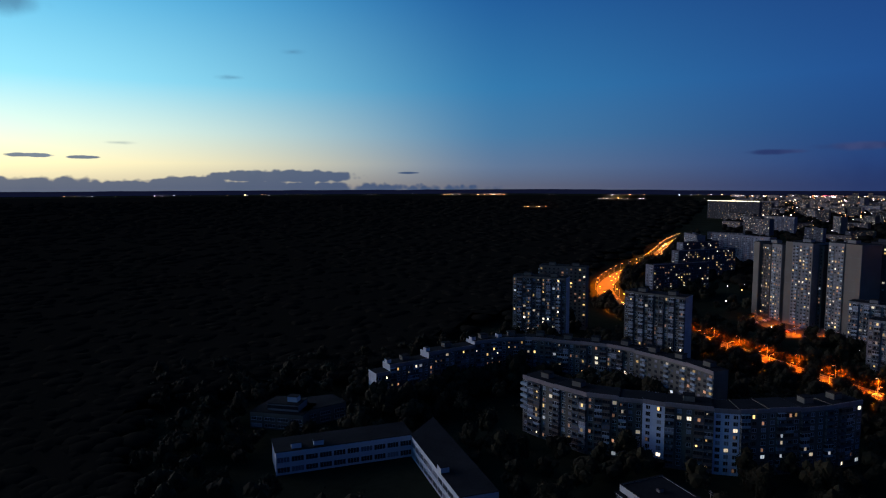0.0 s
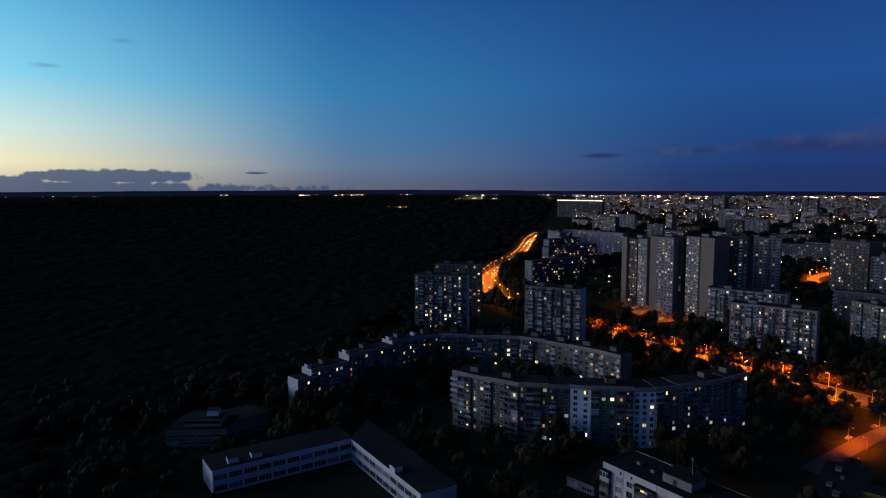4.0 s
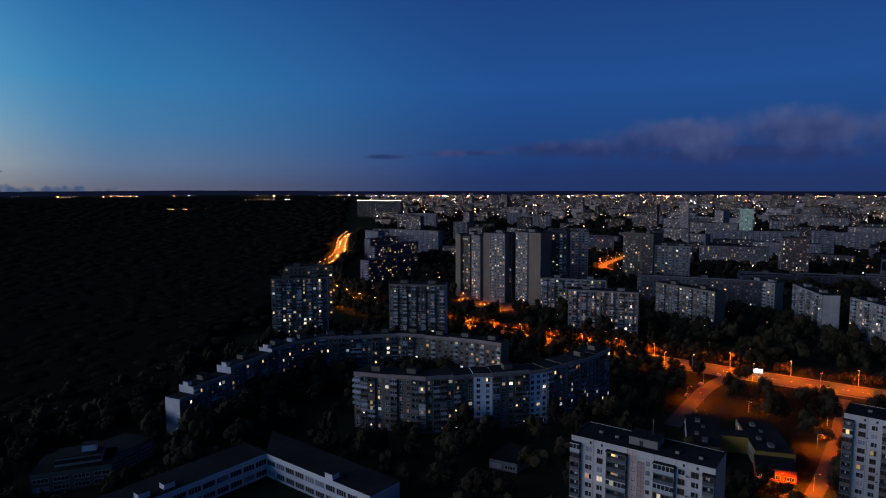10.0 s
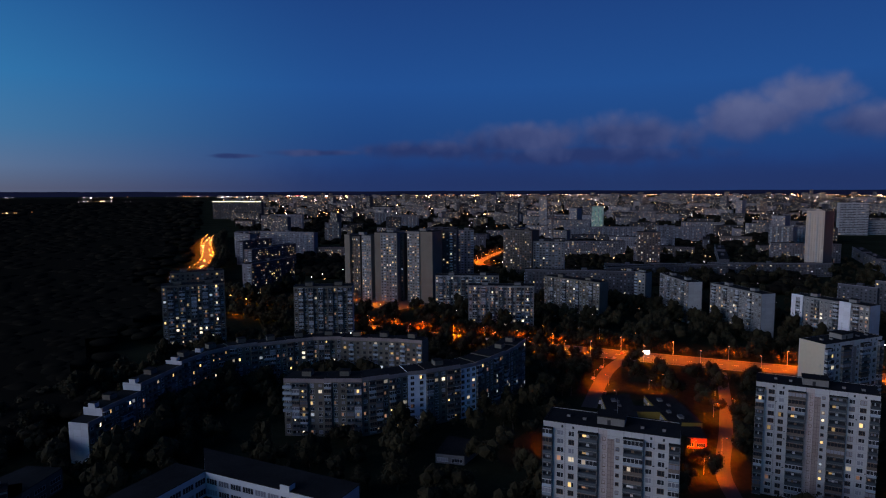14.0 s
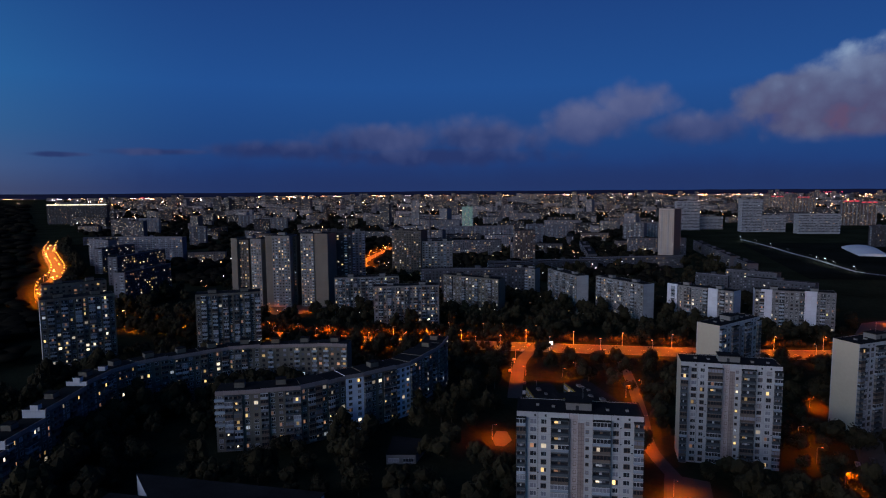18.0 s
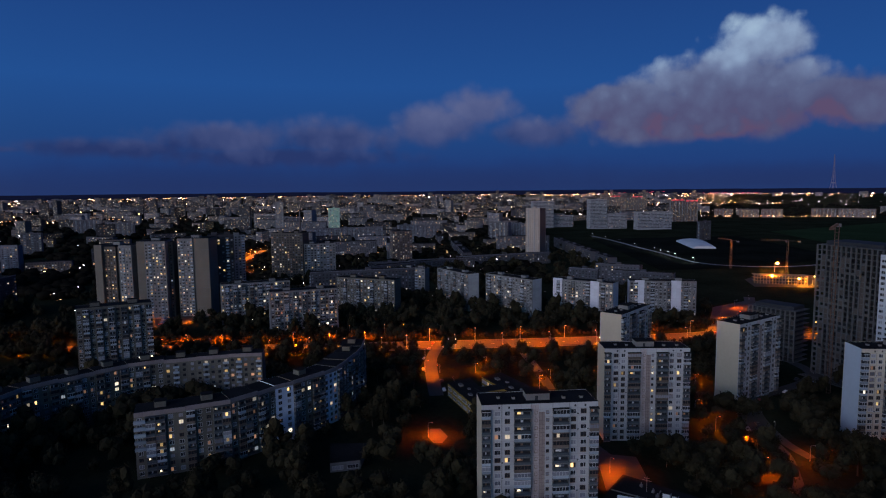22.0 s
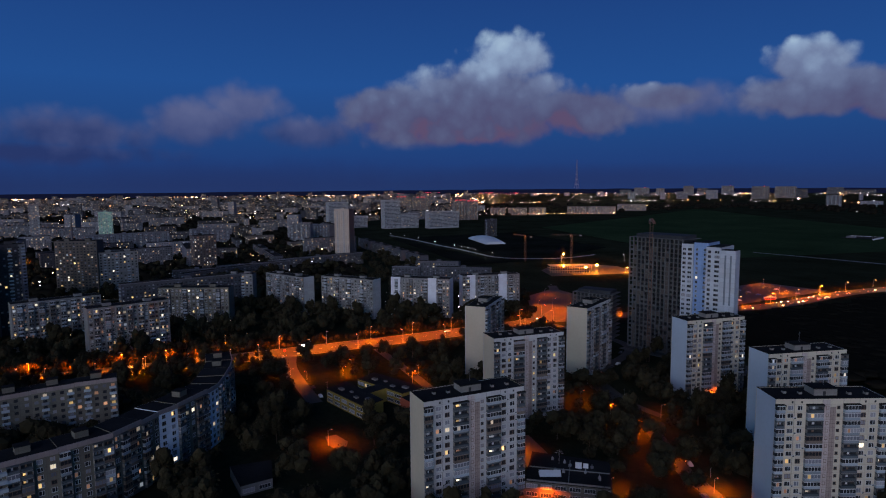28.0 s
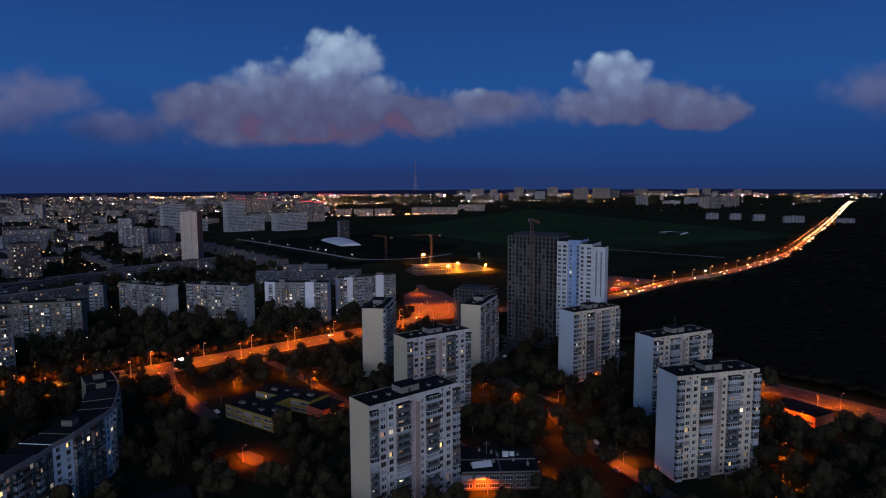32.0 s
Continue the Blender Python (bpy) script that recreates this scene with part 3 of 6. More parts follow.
YARD_STREET = [(340, -86), (249, -99), (204, -36), (166, -17), (137, -12), (88, 11), (63, 18), (20, 30)]
YARD_BRANCH = [(204, -36), (178, -26), (150, -21), (128, -24)]
KINDER_STREET = [(318, 66), (262, 65), (212, 66), (172, 68), (142, 62)]
SOUTH_ROAD = [(249, -99), (153, -128), (82, -134), (12, -132), (-80, -128)]
NORTH_STREET = [(716, 305), (739, 352), (772, 384), (850, 396), (956, 400), (1040, 401)]
SITE_ROAD = [(380, -140), (442, -172), (500, -202)]
road("road_boulevard", BOULEVARD[:8], 17, "wide asphalt boulevard lit orange by street lamps")
road("road_forest", BOULEVARD[7:], 18, "wide dual carriageway along the forest, lit orange", z=0.05, kerbs=False, dashes=False)
road("road_highway", HIGHWAY, 20, "busy highway leading away across the fields", z=0.10, kerbs=False)
road("road_side_street", SIDE_STREET, 8, "narrow asphalt side street between the blocks", z=0.07, dashes=False, kerbs=False)
road("road_yard", YARD_STREET, 7, "asphalt yard road between the tower blocks", z=0.08, dashes=False, kerbs=False)
road("road_yard_branch", YARD_BRANCH, 5, "narrow asphalt yard road beside the towers", z=0.09, dashes=False, kerbs=False)
road("road_kindergarten", KINDER_STREET, 6, "narrow asphalt street behind the kindergarten", z=0.10, dashes=False, kerbs=False)
road("road_south", SOUTH_ROAD, 14, "asphalt road along the dark fields", z=0.11)
road("road_north_street", NORTH_STREET, 12, "asphalt street between far blocks, lit orange", z=0.10, kerbs=False)
road("road_to_site", SITE_ROAD, 10, "asphalt road towards the building site", z=0.12, kerbs=False)


def patch(name, pts, mat, z, label, category="ground", res=0):
    v = [(x, y, land(x, y) + z) for x, y in pts]
    return tagged(new(name, poly_mesh(name, v, [tuple(range(len(v)))], [mat])), label, category, kind="structure")


def field_sheet(name, corners, mat, z, label, n=14):
    """A four-cornered sheet that follows the land."""
    a, b, c, d = [Vector(p) for p in corners]
    v, f = [], []
    for i in range(n + 1):
        for j in range(n + 1):
            p = a.lerp(b, i / n).lerp(d.lerp(c, i / n), j / n)
            v.append((p.x, p.y, land(p.x, p.y) + z))
    for i in range(n):
        for j in range(n):
            k = i * (n + 1) + j
            f.append((k, k + 1, k + n + 2, k + n + 1))
    return tagged(new(name, poly_mesh(name, v, f, [mat])), label, "ground", kind="structure")


field_sheet("ground_meadow", [(590, -560), (1290, -700), (1780, -1750), (480, -1250)], MEADOW, 0.5, "open green meadow in the dusk")
patch("pavement_junction", [(338, -140), (346, -78), (372, -96), (448, -138), (478, -190), (440, -190), (395, -172)], ASPHALT, 0.14, "wide orange lit road junction", "pavement")
patch("pavement_court", [(114, 72), (114, 54), (142, 50), (147, 66)], ASPHALT, 0.13, "small orange lit court behind a tower", "pavement")
patch("pavement_playground", [(163, 131), (170, 128), (180, 131), (180, 136), (170, 137), (163, 135)], ASPHALT, 0.13, "small orange lit asphalt place among the trees", "pavement")
patch("pavement_bus_yard", [(322, -292), (392, -325), (405, -425), (335, -440)], ASPHALT, 0.2, "orange lit parking yard beside the highway", "pavement")
patch("pavement_parking", [(410, 340), (436, 400), (478, 425), (500, 352), (470, 318)], ASPHALT, 0.045, "parking ground at the foot of the beige towers", "pavement")

# ---- tower blocks of sixteen storeys ----
TOWER_COLS = [("b", -18.1, 2.9), ("w", -14.3, 1.9), ("w", -11.0, 1.6), ("b", -6.0, 5.6), ("s", -1.4, 0.8), ("s", 2.5, 0.9), ("b", 6.9, 5.4), ("w", 11.2, 1.6), ("w", 14.6, 1.8), ("b", 18.1, 2.9)]


def tower(l, r, label, stairs=0.03, styles=(5, 2, 3, 3, 2), depth=13.0, floors=15, fh=2.7, top=42.5, lit=0.12, ends=PANEL_END, front=PANEL_WHITE):
    m, w = placed(l, r)
    b = thing("apartment_tower", m, label, "apartment building", "white tower blocks")
    shell(b, w, depth, top, front, ends)
    k = w / 39.0
    cols = [(kd, c * k, wd * k) for kd, c, wd in TOWER_COLS]
    z0 = top - 2.0 - floors * fh
    facade(b, Matrix(), [c for c in cols if c[0] != "s"], floors, fh, z0, lit, styles=styles)
    facade(b, Matrix(), [c for c in cols if c[0] == "s"], floors, fh, z0, stairs)
    # vents of the attic, canopies over the top balconies, stair window strip
    for kd, c, wd in cols:
        if kd == "b":
            child("canopy", boxes_mesh("canopy", [(-wd / 2 - 0.1, wd / 2 + 0.1, -1.4, 0.1, 0, 0.18, 0), (-wd / 2 - 0.1, -wd / 2, -1.4, 0.1, -0.4, 0, 0), (wd / 2, wd / 2 + 0.1, -1.4, 0.1, -0.4, 0, 0)], [ROOFING], ("canopy", round(wd, 2))), b, pose(c, 0, top - 1.9))
        elif kd == "w":
            child("vent", boxes_mesh("vent", [(-0.3, 0.3, -0.06, 0.1, 0, 0.75, 0)], [SHADE], "vent"), b, pose(c + 0.6, 0, top - 1.5))
    for kd, c, wd in cols:
        for i in range(floors):
            if kd == "w" and rng.random() < 0.14:
                child("air_conditioner", boxes_mesh("air_conditioner", [(-0.42, 0.42, -0.42, -0.08, 0, 0.62, 0), (-0.3, 0.3, -0.44, -0.42, 0.1, 0.52, 1), (-0.4, 0.4, -0.1, 0.02, -0.06, 0, 2)], [FRAME_WHITE, SHADE, STEEL], "air_conditioner"), b, pose(c + wd * 0.5 + 0.62, 0, z0 + i * fh + 0.5))
    child("stair_strip", boxes_mesh("stair_strip", [(-1.0, 1.0, -0.1, 0.05, z0 + 1, top - 3, 0)], [surface("stair_panel", (0.33, 0.27, 0.25), joint=(1.0, 1.35), vary=0.3, joint_dark=0.45)], ("strip", top, floors, fh)), b, pose(0.6 * k, 0, 0))
    child("stair_bay", boxes_mesh("stair_bay", [(-1.3, 1.3, -0.06, 0.05, 1.0, top - 0.4, 0)], [surface("stair_bay_panel", (0.47, 0.41, 0.40), joint=(1.3, 2.7), vary=0.3, scale=0.8, joint_dark=0.6)], ("stair_bay", top)), b, pose(-1.75 * k, 0, 0))
    for s in (-12.9, -3.1, 4.2, 9.8):
        child("joint", boxes_mesh("joint", [(-0.06, 0.06, -0.03, 0.05, 0, top, 0)], [CONCRETE], ("joint", top)), b, pose(s * k, 0, 0))
    hut = child("lift_house", boxes_mesh("lift_house", [(-4, 4, 3.5, 9.5, top - 0.7, top + 2.2, 0), (-4.3, 4.3, 3.2, 9.8, top + 2.2, top + 2.45, 1), (-1, 0, 3.42, 3.6, top - 0.7, top + 1.4, 2)], [CONCRETE, ROOFING, SHADE], ("hut", top)), b)
    for c in (-13, -8, 9, 15):
        child("vent_shaft", boxes_mesh("vent_shaft", [(-0.5, 0.5, 5, 6.4, top - 0.7, top + 0.7, 0), (-0.6, 0.6, 4.9, 6.5, top + 0.7, top + 0.82, 1)], [CONCRETE, ROOFING], ("shaft", top)), b, pose(c * k, (c % 3) - 1, 0))
    child("aerial", boxes_mesh("aerial", [(-0.04, 0.04, -0.04, 0.04, 0, 4.5, 0), (-0.7, 0.7, -0.02, 0.02, 3.6, 3.66, 0), (-0.5, 0.5, -0.02, 0.02, 4.1, 4.16, 0)], [STEEL], "aerial"), b, pose(1.5, 7.5, top + 2.4))
    return b


tower((93.3, 121.8), (93.8, 82.2), "white panel tower block with many glazed balconies, few windows lit")
tower((159.8, 58.4), (157.2, 20.6), "white panel tower block with glazed balconies and lit stair windows", stairs=0.9)
tower((229.4, 26.1), (257.2, -1.2), "pale panel tower block turned sideways, blank cream end wall", lit=0.06)
tower((199.2, -25.6), (219.4, -59.0), "pale panel tower block with a tall blank cream end wall", lit=0.06)
tower((148.6, -52.6), (144.2, -89.5), "white panel tower block beside the dark field", styles=(3, 4, 1, 2, 5), ends=PANEL_COOL, front=PANEL_CREAM)
tower((85.2, -34.6), (76.2, -72.0), "white panel tower block at the edge of the dark field", styles=(3, 4, 1, 2, 5), ends=PANEL_COOL, front=PANEL_CREAM)
tower((45.2, 12.2), (30.0, -23.0), "cream panel tower block with pale glazed balconies", styles=(3, 4, 1, 2, 5), ends=PANEL_COOL, front=PANEL_CREAM)

# ---- long blocks ----
def auto_cols(w, pattern, module):
    n = max(1, int(w / module))
    m = w / n
    return [(pattern[i % len(pattern)], -w / 2 + (i + 0.5) * m, {"b": m * 0.94, "w": 1.6, "s": 0.9}[pattern[i % len(pattern)]]) for i in range(n)]


def block(l, r, top, floors, label, wall, ends, pattern="wbww", module=3.3, depth=12.0, lit=0.2, fh=2.8, group="panel blocks", stripes=None, huts=2, name="apartment_block", far=False):
    m, w = placed(l, r)
    lit *= 1.35
    b = thing(name, m, label, "apartment building", group)
    shell(b, w, depth, top, wall, ends)
    if far:
        joined_windows(b, Matrix(), w, floors, fh, top - 1.2 - floors * fh, module, lit, rail=RAIL_BROWN if wall in (PANEL_DARK, PANEL_TILE) else None)
        joined_windows(b, pose(-w / 2, depth / 2, 0, 0, 0, -90), depth, floors, fh, top - 1.2 - floors * fh, 4.5, lit * 0.6)
    else:
        facade(b, Matrix(), auto_cols(w, pattern, module), floors, fh, top - 1.2 - floors * fh, lit, styles=(3, 4, 2, 2, 3))
    for i in range(huts):
        child("lift_house", boxes_mesh("lift_house", [(-2.5, 2.5, 4, 8, top - 0.7, top + 2.0, 0), (-2.7, 2.7, 3.8, 8.2, top + 2.0, top + 2.2, 1)], [wall, ROOFING]), b, pose(w * ((i + 0.5) / huts - 0.5), 0, 0))
    for x0, x1, mat in stripes or ():
        child("wall_strip", boxes_mesh("wall_strip", [(x0 * w, x1 * w, -0.9, 0.02, 0, top + 0.4, 0)], [mat]), b)
    return b


block((364, 248), (379, 199), 36.5, 12, "grey panel block with many lit windows above the boulevard", PANEL_GREY, PANEL_GREY, "wbwb", lit=0.2)
block((418.7, 300), (436, 246), 34.5, 11, "grey panel block with lit windows behind another block", PANEL_GREY, PANEL_GREY, "wbwb", lit=0.2)
block((443.7, 206.6), (420, 155.4), 35.5, 12, "grey brown panel block above dark trees", PANEL_TILE, PANEL_TILE, "wwbw", lit=0.12)
block((510, 150), (500, 127), 34, 12, "narrow grey panel block among dark trees", PANEL_GREY, PANEL_GREY, lit=0.08, far=True)
block((502, 114.6), (453.4, 89.3), 34.5, 12, "pale grey panel block among dark trees", PANEL_GREY, PANEL_WHITE, lit=0.1)
block((457.3, 72.6), (412.4, 38.5), 34.5, 12, "pale grey panel block with lit windows", PANEL_GREY, PANEL_WHITE, lit=0.1)
block((423.8, 17.7), (389.1, -23.3), 34, 12, "pale panel block with white end stripes and warm windows", PANEL_GREY, CLAD_WHITE, lit=0.12, stripes=((-0.5, -0.34, STRIPE_WHITE), (0.14, 0.28, STRIPE_WHITE)))
block((401.9, -41.9), (391, -94.6), 34, 12, "pale panel block with white stripes near the junction", PANEL_GREY, CLAD_WHITE, lit=0.12, stripes=((-0.42, -0.28, STRIPE_WHITE), (0.12, 0.27, STRIPE_WHITE)))
block((212, 407), (240, 379), 50, 17, "dark tiled tower block at the forest edge, many windows lit", PANEL_TILE, PANEL_WHITE, "wbwb", lit=0.2)
block((256, 445), (284, 419), 51, 17, "dark tiled tower block behind its twin at the forest edge", PANEL_TILE, PANEL_TILE, "wbwb", lit=0.12, far=True)
block((256.4, 334.5), (274.3, 299), 47, 16, "grey tiled tower block beside the boulevard", PANEL_TILE, PANEL_WHITE, "wbwb", lit=0.11)
TALL = "tall beige towers"


def bay_tower(l, r, top, depth, label, floors, bays, fh=2.85):
    """A tall point block of upright bays: (from, to, setback, wall, window step or 0, share lit)."""
    m, w = placed(l, r)
    b = thing("apartment_tower", m, label, "apartment building", TALL)
    for f0, f1, back, wall, step, lit in bays:
        x0, x1 = (f0 - 0.5) * w, (f1 - 0.5) * w
        h = top - (1.6 if back > 1 else 0.0)
        child("bay", boxes_mesh("bay", [(x0, x1, back, depth, -2, h, 0), (x0 + 0.3, x1 - 0.3, back + 0.3, depth - 0.3, h, h + 0.25, 1)], [wall, ROOFING]), b)
        if step:
            joined_windows(b, pose((x0 + x1) / 2, back, 0), x1 - x0, floors, fh, h - 1.8 - floors * fh, step, lit, win=(1.15, 1.25), rail=RAIL_WHITE if back < 1 else RAIL_BROWN)
        else:
            for i in range(1, floors // 3):
                child("wall_joint", boxes_mesh("wall_joint", [(x0 + 0.05, x1 - 0.05, back - 0.03, back + 0.1, 0, 0.14, 0)], [CONCRETE]), b, pose(0, 0, i * fh * 3))
    child("lift_house", boxes_mesh("lift_house", [(-3.5, 3.5, 6, 11, top, top + 2.6, 0), (-3.7, 3.7, 5.8, 11.2, top + 2.6, top + 2.8, 1)], [PANEL_GREY, ROOFING]), b)
    return b


bay_tower((462, 421), (455, 386), 65, 18, "tall dark brick tower with lit stair columns", 22, ((0.0, 0.2, 0.0, PANEL_BEIGE, 0, 0), (0.2, 0.52, 3.0, PANEL_DARK, 2.6, 0.26), (0.52, 0.66, 5.0, PANEL_DARK, 0, 0), (0.66, 1.0, 0.0, PANEL_GREY, 2.6, 0.28)))
bay_tower((452.3, 380.3), (453.9, 352), 68.5, 20, "tall beige brick tower with a blank strip and lit windows", 23, ((0.0, 0.24, 0.0, PANEL_BEIGE, 0, 0), (0.24, 0.86, -0.8, PANEL_GREY, 2.6, 0.3), (0.86, 1.0, 7.0, PANEL_DARK, 2.8, 0.1)))
bay_tower((461.4, 348.4), (459.1, 320.6), 70, 20, "tall beige brick tower with a broad blank edge", 24, ((0.0, 0.5, -0.8, PANEL_GREY, 2.6, 0.32), (0.5, 1.0, 0.0, PANEL_BEIGE, 0, 0)))
block((540, 338), (552, 312), 66, 22, "tall grey tower behind the beige ones", PANEL_GREY, PANEL_TILE, "wwsw", lit=0.06, group=TALL, depth=16, far=True)
block((478, 327), (484, 305), 71.5, 24, "tall grey blue tower beside the beige ones", FAR_TILE, FAR_TILE, "wwsw", lit=0.07, group=TALL, depth=18, far=True)
block((622, 300), (610, 262), 62, 21, "tall dark tower far behind the blocks", PANEL_DARK, PANEL_DARK, "wwbw", lit=0.12, group=TALL, depth=16, far=True)
block((612, 261), (618, 226), 49.7, 17, "pale tower block far behind the long blocks", PANEL_GREY, PANEL_WHITE, "wwbw", lit=0.12, depth=14, far=True)


# ---- the two curved nine-storey blocks ----
def curved(line, top, label, depth, white_bays, fh=2.75, lit=0.16, singles=400, tops=()):
    """A block of straight sections along a bent line; -y of each section looks out of the front."""
    b = thing("curved_block", pose(line[0][0], line[0][1], 0), label, "apartment building", "curved blocks")
    base = Vector((line[0][0], line[0][1], 0))
    back = []
    for i, p in enumerate(line):
        d = Vector(line[min(i + 1, len(line) - 1)]) - Vector(line[max(i - 1, 0)])
        n = Vector((-d.y, d.x)).normalized()
        back.append(Vector(p) + n * depth)
    count = 0
    for i in range(len(line) - 1):
        l, r = line[i], line[i + 1]
        m, w = placed(l, r)
        m = Matrix.Translation(-base) @ m
        fl, fr = Vector(l) - base.xy, Vector(r) - base.xy
        bl, br = back[i] - base.xy, back[i + 1] - base.xy
        step = (i % 3) * 0.25
        h = tops[i] if i < len(tops) else top + step
        floors = max(1, round((h - 1.7) / fh))
        v = [(*q, z) for z in (-3, h) for q in (fl, fr, br, bl)]
        wall = white_bays.get(i, PANEL_TILE if i % 2 else PANEL_CURVE)
        child("section_wall", poly_mesh("section_wall", v, [(0, 1, 5, 4), (1, 2, 6, 5), (2, 3, 7, 6), (3, 0, 4, 7)], [wall, CLAD_WHITE], (0, 0, 0, 1 if i < len(tops) + 1 and tops else 0)), b)
        child("roof", poly_mesh("roof", [(*q, h - 0.03) for q in (fl, fr, br, bl)], [(0, 1, 2, 3)], [ROOFING]), b)
        z0 = h - 1.7 - floors * fh
        if i in white_bays:
            cols = auto_cols(w, "w", 3.2)
        else:
            cols = auto_cols(w, "bwwb" if i % 2 else "wbbw", 3.2)
        if count + len(cols) * floors < singles:
            facade(b, m, cols, floors, fh, z0, lit, styles=(4, 2, 4, 4, 1))
            count += len(cols) * floors
        else:
            joined_windows(b, m, w, floors, fh, z0, 3.2, lit)
        child("attic_band", boxes_mesh("attic_band", [(-w / 2 + 0.05, w / 2 - 0.05, -0.25, 0.1, h - 1.5, h + 0.3, 0)], [surface("attic_panel", (0.26, 0.22, 0.22), vary=0.3, joint=(3.2, 4.0))]), b, m)
        if w > 14:
            child("lift_house", boxes_mesh("lift_house", [(-2.2, 2.2, 4.5, 8.5, h - 0.5, h + 2.3, 0), (-2.4, 2.4, 4.3, 8.7, h + 2.3, h + 2.5, 1)], [PANEL_TILE, ROOFING], ("curvehut", round(h, 2))), b, m)
    return b


t_block = curved([(138, 254), (144, 236), (150.5, 220), (160, 211), (167.5, 205), (173, 198), (187, 186), (195, 180.6), (206, 177), (219, 173.5), (234, 171), (250, 170.5)], 27.0,
       "curved grey panel block with two white bays and rows of balconies", 12.5, {4: PANEL_BLUE, 6: PANEL_BLUE})
m0 = Matrix.Translation((-138, -254, 0)) @ placed((138, 254), (144, 236))[0]
for i in range(4, 9):
    child("balcony_parapet", boxes_mesh("balcony_parapet", [(-9.6, -5.4, -1.5, 0.0, 0, 1.15, 0)], [RAIL_WHITE], "white_parapet"), t_block, m0 @ pose(0, 0, 0.9 + i * 2.75))
LONG = [(82, 310.4), (90, 311.8), (113, 315.2), (143, 320.6), (160, 321.5), (174, 317.5), (186, 308), (198, 297), (208, 286), (215, 271), (219, 256), (222, 240), (223, 223)]
s_block = curved(LONG, 27.0, "long curved grey panel block with scattered lit windows", 9.6, {}, tops=(18.0, 21.5, 25.0))
for x, y, h in ((90.5, 315.5, 21.5), (113.5, 318, 25), (143.5, 323.5, 27), (160.5, 324, 27.2)):
    child("stair_head", boxes_mesh("stair_head", [(-1.5, 1.8, 0, 4.5, 0, 3.2, 0), (-1.6, 1.9, -0.1, 4.6, 3.2, 3.35, 1)], [SCHOOL_WHITE, ROOFING], "stair_head"), s_block, pose(x - 82, y - 310.4, h - 0.5, 0, 0, 8) @ Matrix.Scale(0.75, 4))

# ---- high-rise pair beside the field ----
def raw_tower(l, r, top, depth, label, storeys, tint=RAW, filled=0.4):
    m, w = placed(l, r)
    b = thing("unfinished_high_rise", m, label, "high-rise")
    fh = top / storeys
    slab = boxes_mesh("floor_slab", [(-w / 2, w / 2, 0, depth, 0, 0.3, 0)], [tint])
    col = boxes_mesh("column", [(-0.4, 0.4, -0.05, 0.7, 0.0, top, 0)], [tint])
    wall = boxes_mesh("infill_wall", [(-1.2, 1.2, 0.1, 0.4, 0.3, fh, 0)], [surface("clay_block", (0.10, 0.085, 0.078), vary=0.3, joint=(0.5, 0.25))])
    low = boxes_mesh("infill_wall", [(-1.2, 1.2, 0.1, 0.4, 0.3, 1.4, 0)], [tint])
    n = int(w / 3.1)
    for i in range(storeys + 1):
        child("floor_slab", slab, b, pose(0, 0, i * fh))
    for j in range(n + 1):
        child("column", col, b, pose(-w / 2 + 0.4 + (w - 0.8) * j / n, 0, 0))
    for i in range(storeys):
        for j in range(n):
            if i < storeys - 2 and rng.random() < filled + (0.5 if j % 4 == 1 else 0):
                child("infill_wall", wall if rng.random() < 0.25 + (0.4 if j % 4 == 1 else 0) else low, b, pose(-w / 2 + (j + 0.5) * w / n, 0, i * fh))
    # the block inside carries the shade of the open storeys as its colour
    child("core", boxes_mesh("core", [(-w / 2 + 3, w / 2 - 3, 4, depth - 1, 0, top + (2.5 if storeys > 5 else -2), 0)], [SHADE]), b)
    return b


raw_tower((251, -100), (210.8, -110), 78, 22, "unfinished grey concrete high-rise with open storeys", 25)
m, w = placed((208.5, -106.6), (171.5, -121.6))
b = thing("blue_high_rise", m, "new high-rise clad in white and blue stripes beside the concrete one", "high-rise")
for x0, x1, y0, top, mat in ((-20, -12.5, 0.0, 76.5, CLAD_WHITE), (-12.5, -3.5, 1.5, 77.5, GLAZE_BLUE), (-3.5, 5.5, -2.0, 75.5, CLAD_WHITE), (5.5, 14.5, -2.6, 74, CLAD_WHITE)):
    child("bay", boxes_mesh("bay", [(x0, x1, y0, 20 if x0 < 5 else 5, 0, top, 0), (x0 + 0.3, x1 - 0.3, y0 + 0.3, 19.7 if x0 < 5 else 4.7, top, top + 0.3, 1)], [mat, ROOFING]), b)
facade(b, pose(-16.2, 0, 0), [("w", -2, 1.9), ("w", 1.6, 2.4)], 24, 3.0, 2.5, 0.03)
facade(b, pose(-8, 1.5, 0), [("w", -2.6, 1.2), ("w", 2.6, 1.6)], 24, 3.0, 2.5, 0.03)
facade(b, pose(1, -2.0, 0), [("w", -2.4, 1.6), ("w", 2.2, 2.8)], 24, 3.0, 2.0, 0.04)
for z in range(6, 72, 3):
    child("cladding_joint", boxes_mesh("cladding_joint", [(5.6, 14.4, -2.66, -2.5, 0, 0.12, 0)], [STEEL], "clad_joint"), b, pose(0, 0, z))
for x in (8.5, 11.8):
    child("window_strip", boxes_mesh("window_strip", [(-0.5, 0.5, -2.7, -2.5, 40, 71, 0)], [surface("strip_glass", (0.2, 0.23, 0.27), rough=0.25, joint=(1.0, 3.0))], "clad_strip"), b, pose(x, 0, 0))
raw_tower((295, -84), (268, -100), 33, 18, "low unfinished concrete frame behind the towers", 11, RAW, 0.1)

